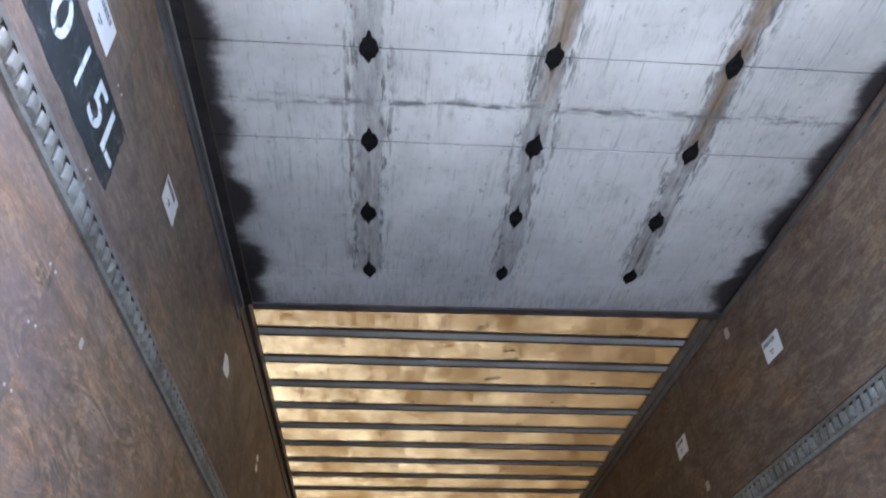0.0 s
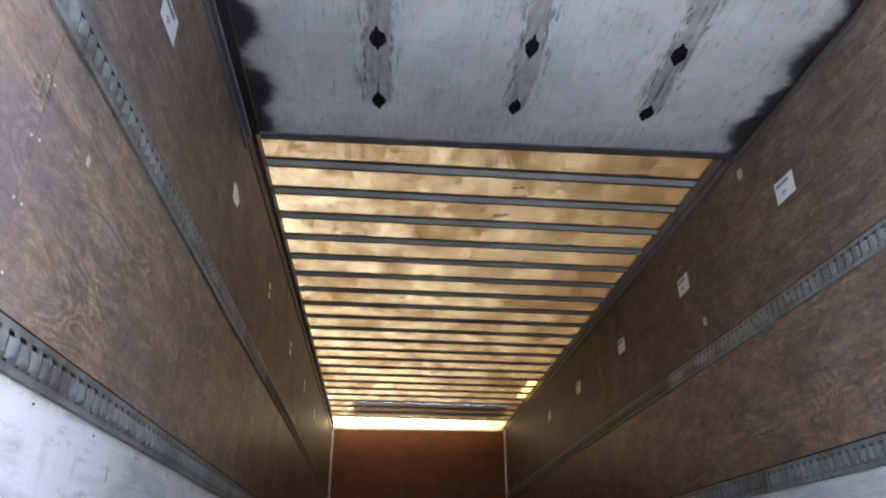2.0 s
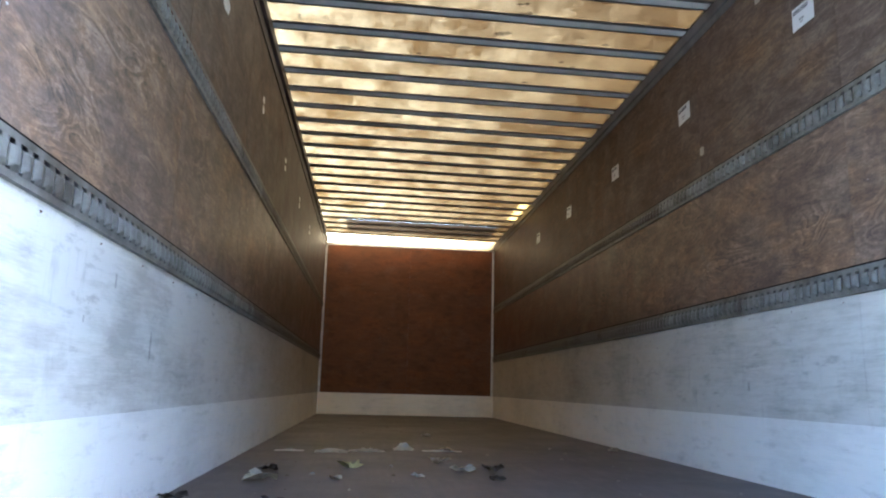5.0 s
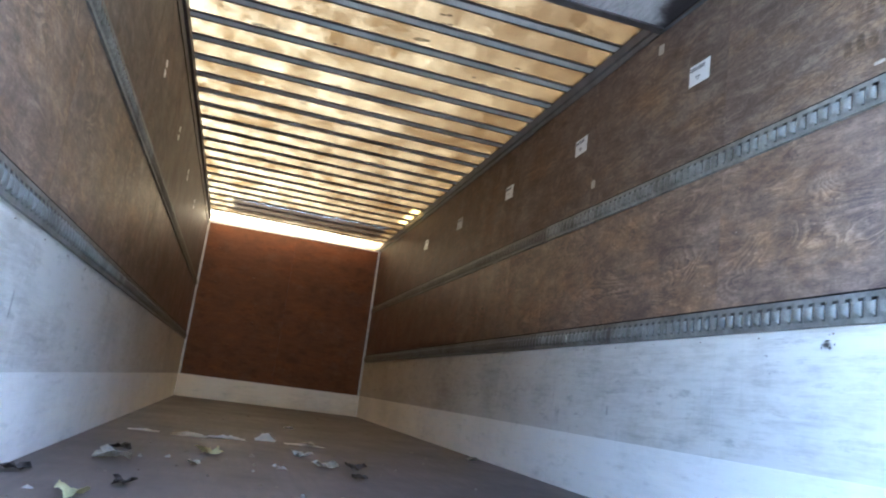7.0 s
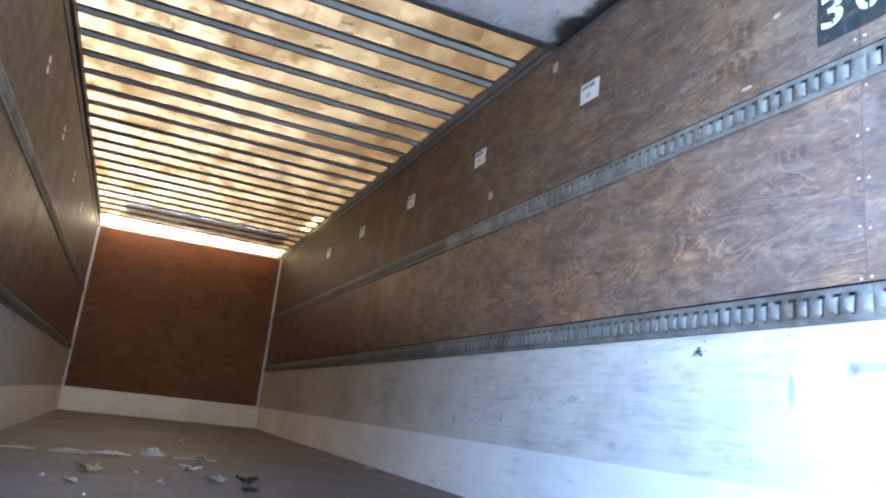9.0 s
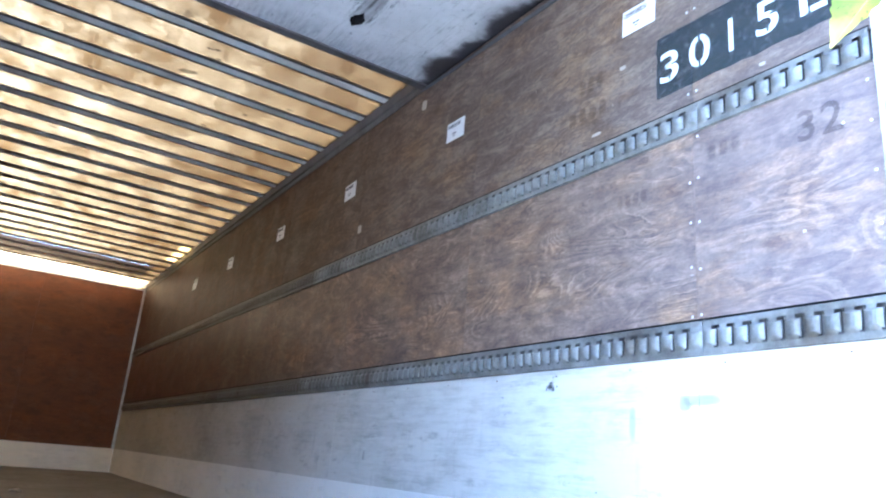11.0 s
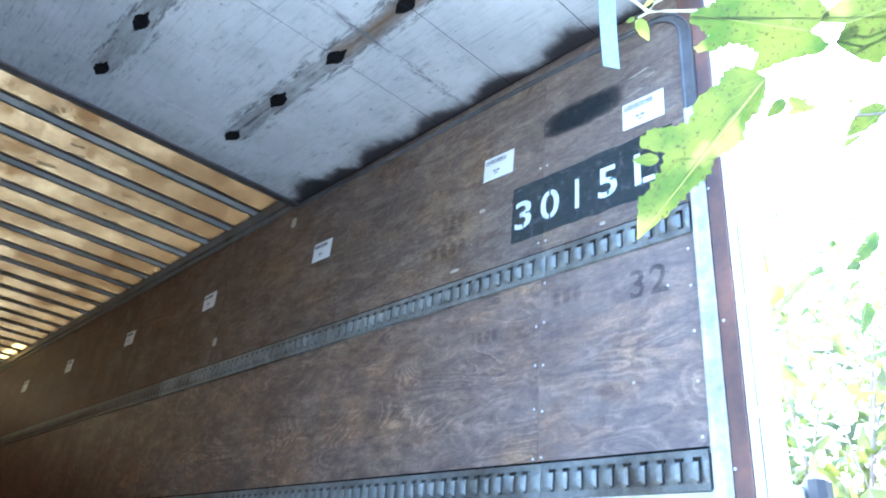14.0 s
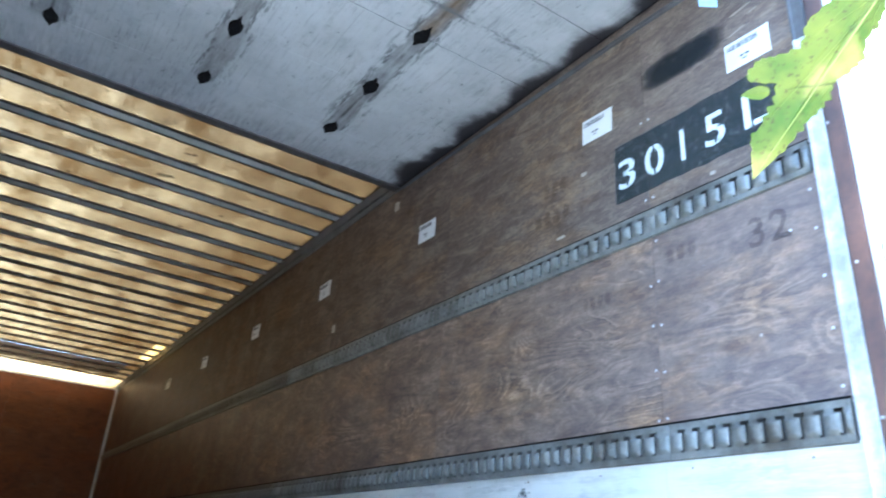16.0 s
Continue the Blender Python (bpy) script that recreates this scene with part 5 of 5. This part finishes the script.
for base, tip, left, right in (((0.371, -0.831, 1.185), (0.389, -0.601, 1.003), BIG, NARROW), ((0.362, -0.902, 1.221), (0.247, -0.787, 1.241), UPPER, LOWER),
                               ((0.351, -0.667, 1.104), (0.329, -0.634, 1.104), SMALL, SMALL), ((0.228, -0.715, 1.265), (0.253, -0.718, 1.238), SMALL, SMALL),
                               ((0.225, -0.713, 1.266), (0.218, -0.702, 1.259), SMALL, SMALL), ((0.236, -0.741, 1.293), (0.228, -0.724, 1.278), SMALL, NARROW),
                               ((0.388, -0.937, 1.231), (0.464, -1.048, 1.281), UPPER, LOWER), ((0.413, -0.841, 1.167), (0.436, -0.868, 1.146), SMALL, BIG)):
    blade = maple_leaf(base, tip, TO_EYE, left, right, at=(1.75, -2.75, GROUND))
    blade.parent = maple
tube("limb", [from_maple(p) for p in ((1.73, -2.69, 1.9), (2.0, -1.8, 2.2), (1.9, -1.1, 1.95), (1.80, -0.62, 1.62))], [0.022, 0.014, 0.008, 0.003], BARK, maple, 7)
for base, tip, left, right in (((1.75, -0.39, 1.53), (1.75, -0.245, 1.395), NARROW, NARROW), ((1.75, -0.517, 1.406), (1.75, -0.411, 1.348), NARROW, NARROW), ((1.75, -0.53, 1.393), (1.75, -0.499, 1.288), NARROW, SMALL), ((1.75, -0.592, 1.61), (1.75, -0.491, 1.506), NARROW, SMALL),
                               ((1.75, -0.70, 1.56), (1.72, -0.60, 1.43), SMALL, SMALL), ((1.62, -0.47, 1.47), (1.60, -0.43, 1.44), SMALL, SMALL), ((1.66, -0.56, 1.47), (1.63, -0.52, 1.45), SMALL, SMALL), ((1.70, -0.54, 1.44), (1.69, -0.50, 1.40), SMALL, NARROW), ((1.58, -0.52, 1.53), (1.59, -0.50, 1.49), SMALL, SMALL)):
    tube("twig", [from_maple(p) for p in ((1.80, -0.62, 1.62), (1.78, (base[1] - 0.62) / 2, (base[2] + 1.64) / 2), base)], [0.002, 0.0015, 0.001], STEM, maple, 5)
    blade = maple_leaf(base, tip, (-0.9, 0.2, -0.2), left, right, at=(1.75, -2.75, GROUND))
    blade.parent = maple
for pts in (((1.80, -0.62, 1.62), (1.78, -0.60, 1.10), (1.75, -0.52, 1.146), (1.75, -0.286, 1.367)), ((1.75, -0.40, 1.26), (1.75, -0.332, 1.20), (1.75, -0.412, 1.016), (1.76, -0.46, 0.80)), ((1.75, -0.45, 1.21), (1.74, -0.36, 1.12), (1.73, -0.33, 0.98))):
    tube("twig", [from_maple(p) for p in pts], [0.004, 0.0035, 0.003, 0.0015][:len(pts)], BARK, maple, 5)
# a thin twig with paler leaves hangs behind the large ones
tube("twig", [from_maple(p) for p in ((1.055, -1.471, 1.545), (0.78, -0.884, 1.337), (0.654, -0.814, 1.285), (0.571, -0.756, 1.239), (0.505, -0.693, 1.186))], [0.005, 0.0032, 0.0028, 0.0022, 0.0012], BARK, maple, 5)
tube("twig", [from_maple(p) for p in ((0.724, -0.852, 1.316), (0.72, -0.859, 1.332))], [0.0025, 0.0015], BARK, maple, 5)
tube("twig", [from_maple(p) for p in ((0.592, -1.100, 1.378), (0.447, -0.943, 1.235), (0.402, -0.923, 1.218), (0.367, -0.907, 1.217))], [0.003, 0.0018, 0.0016, 0.0014], STEM, maple, 5)
for base, tip, left, right in (((0.570, -0.787, 1.289), (0.554, -0.756, 1.256), SMALL, SMALL), ((0.578, -0.784, 1.270), (0.600, -0.830, 1.280), BIG, NARROW), ((0.774, -0.888, 1.350), (0.747, -0.811, 1.271), SMALL, NARROW),
                               ((0.545, -0.945, 1.398), (0.535, -0.920, 1.378), SMALL, SMALL), ((0.703, -0.847, 1.340), (0.712, -0.853, 1.330), SMALL, SMALL)):
    blade = maple_leaf(base, tip, TO_EYE, left, right, at=(1.75, -2.75, GROUND))
    blade.parent = maple
tagged(maple, "young maple tree with sunlit yellow-green spotted leaves", "tree")


def shrub(x, y, h, spread, count, size=1.0):
    sh = empty("shrub", (x, y, GROUND))
    tops = []
    for k in range(9):
        a = random.uniform(0, 6.28)
        r = random.uniform(0.2, 0.8) * spread
        top = Vector((r * math.cos(a), r * math.sin(a), h * random.uniform(0.6, 1.0)))
        m1 = top * 0.45 + Vector((random.uniform(-0.2, 0.2), random.uniform(-0.2, 0.2), 0.1 * h))
        tube("stem", [(0.1 * math.cos(a), 0.1 * math.sin(a), -0.03), m1, top], [0.022, 0.014, 0.005], BARK, sh, 5)
        for j in range(2):
            t = random.uniform(0.2, 0.9)
            p = m1.lerp(top, t)
            q = p + Vector((random.gauss(0, 0.3), random.gauss(0, 0.3), random.uniform(-0.1, 0.35))) * spread
            tube("twig", [p, p.lerp(q, 0.5) + Vector((0, 0, 0.04)), q], [0.006, 0.004, 0.002], BARK, sh, 4)
            tops.append(q)
        tops += [m1.lerp(top, t) for t in (0.2, 0.5, 0.8, 1.0)]
    verts, faces = [], []
    for k in range(count):
        c = random.choice(tops) + Vector([random.gauss(0, 0.22) for _ in range(3)]) * spread * 0.8
        c.z = max(c.z, 0.05)
        d = Vector([random.gauss(0, 1) for _ in range(3)]).normalized()
        u = d.orthogonal().normalized()
        L, w = size * random.uniform(0.06, 0.14), size * random.uniform(0.022, 0.040)
        n = d.cross(u)
        i = len(verts)
        verts += [c, c + d * L * 0.5 - n * L * 0.05, c + d * L - n * L * 0.22]
        for e in (1, -1):
            verts += [c + d * L * 0.18 + e * u * w * 0.75 + n * w * 0.3, c + d * L * 0.48 + e * u * w + n * (w * 0.4 - L * 0.05), c + d * L * 0.80 + e * u * w * 0.5 - n * L * 0.11]
        for j in (i + 3, i + 6):
            faces += [(i, j, j + 1, i + 1), (i + 1, j + 1, j + 2, i + 2)]
    mesh_object("crown", verts, faces, FOLIAGE, sh)
    return tagged(sh, "leafy green shrub beside the trailer and, added unseen, behind it", "shrub", "shrubs")


for x, y, h, sp, n, size in ((2.75, 0.15, 3.1, 0.75, 420, 1.2), (3.4, -0.9, 3.3, 0.9, 420, 1.4), (4.2, 0.9, 4.0, 1.3, 1000, 1.3), (6.0, 2.6, 4.6, 1.8, 2200, 1.2), (8.5, 0.0, 5.5, 2.2, 2600, 1.4), (7.0, 6.0, 5.0, 2.2, 2200, 1.4)):
    shrub(x, y, h, sp, n, size)

# added, unseen shrubs behind the trailer that keep low sky light out of it
for x, y, h in ((4.8, -4.2, 5.5), (4.6, -7.2, 6.8), (8.8, -4.0, 6.5), (4.2, -10.0, 7.0), (1.2, -12.0, 7.0), (-2.2, -12.0, 7.0), (-5.6, -10.5, 6.5), (-8.5, -7.5, 6.0)):
    shrub(x, y, h, 2.4, 2800, 3.2)
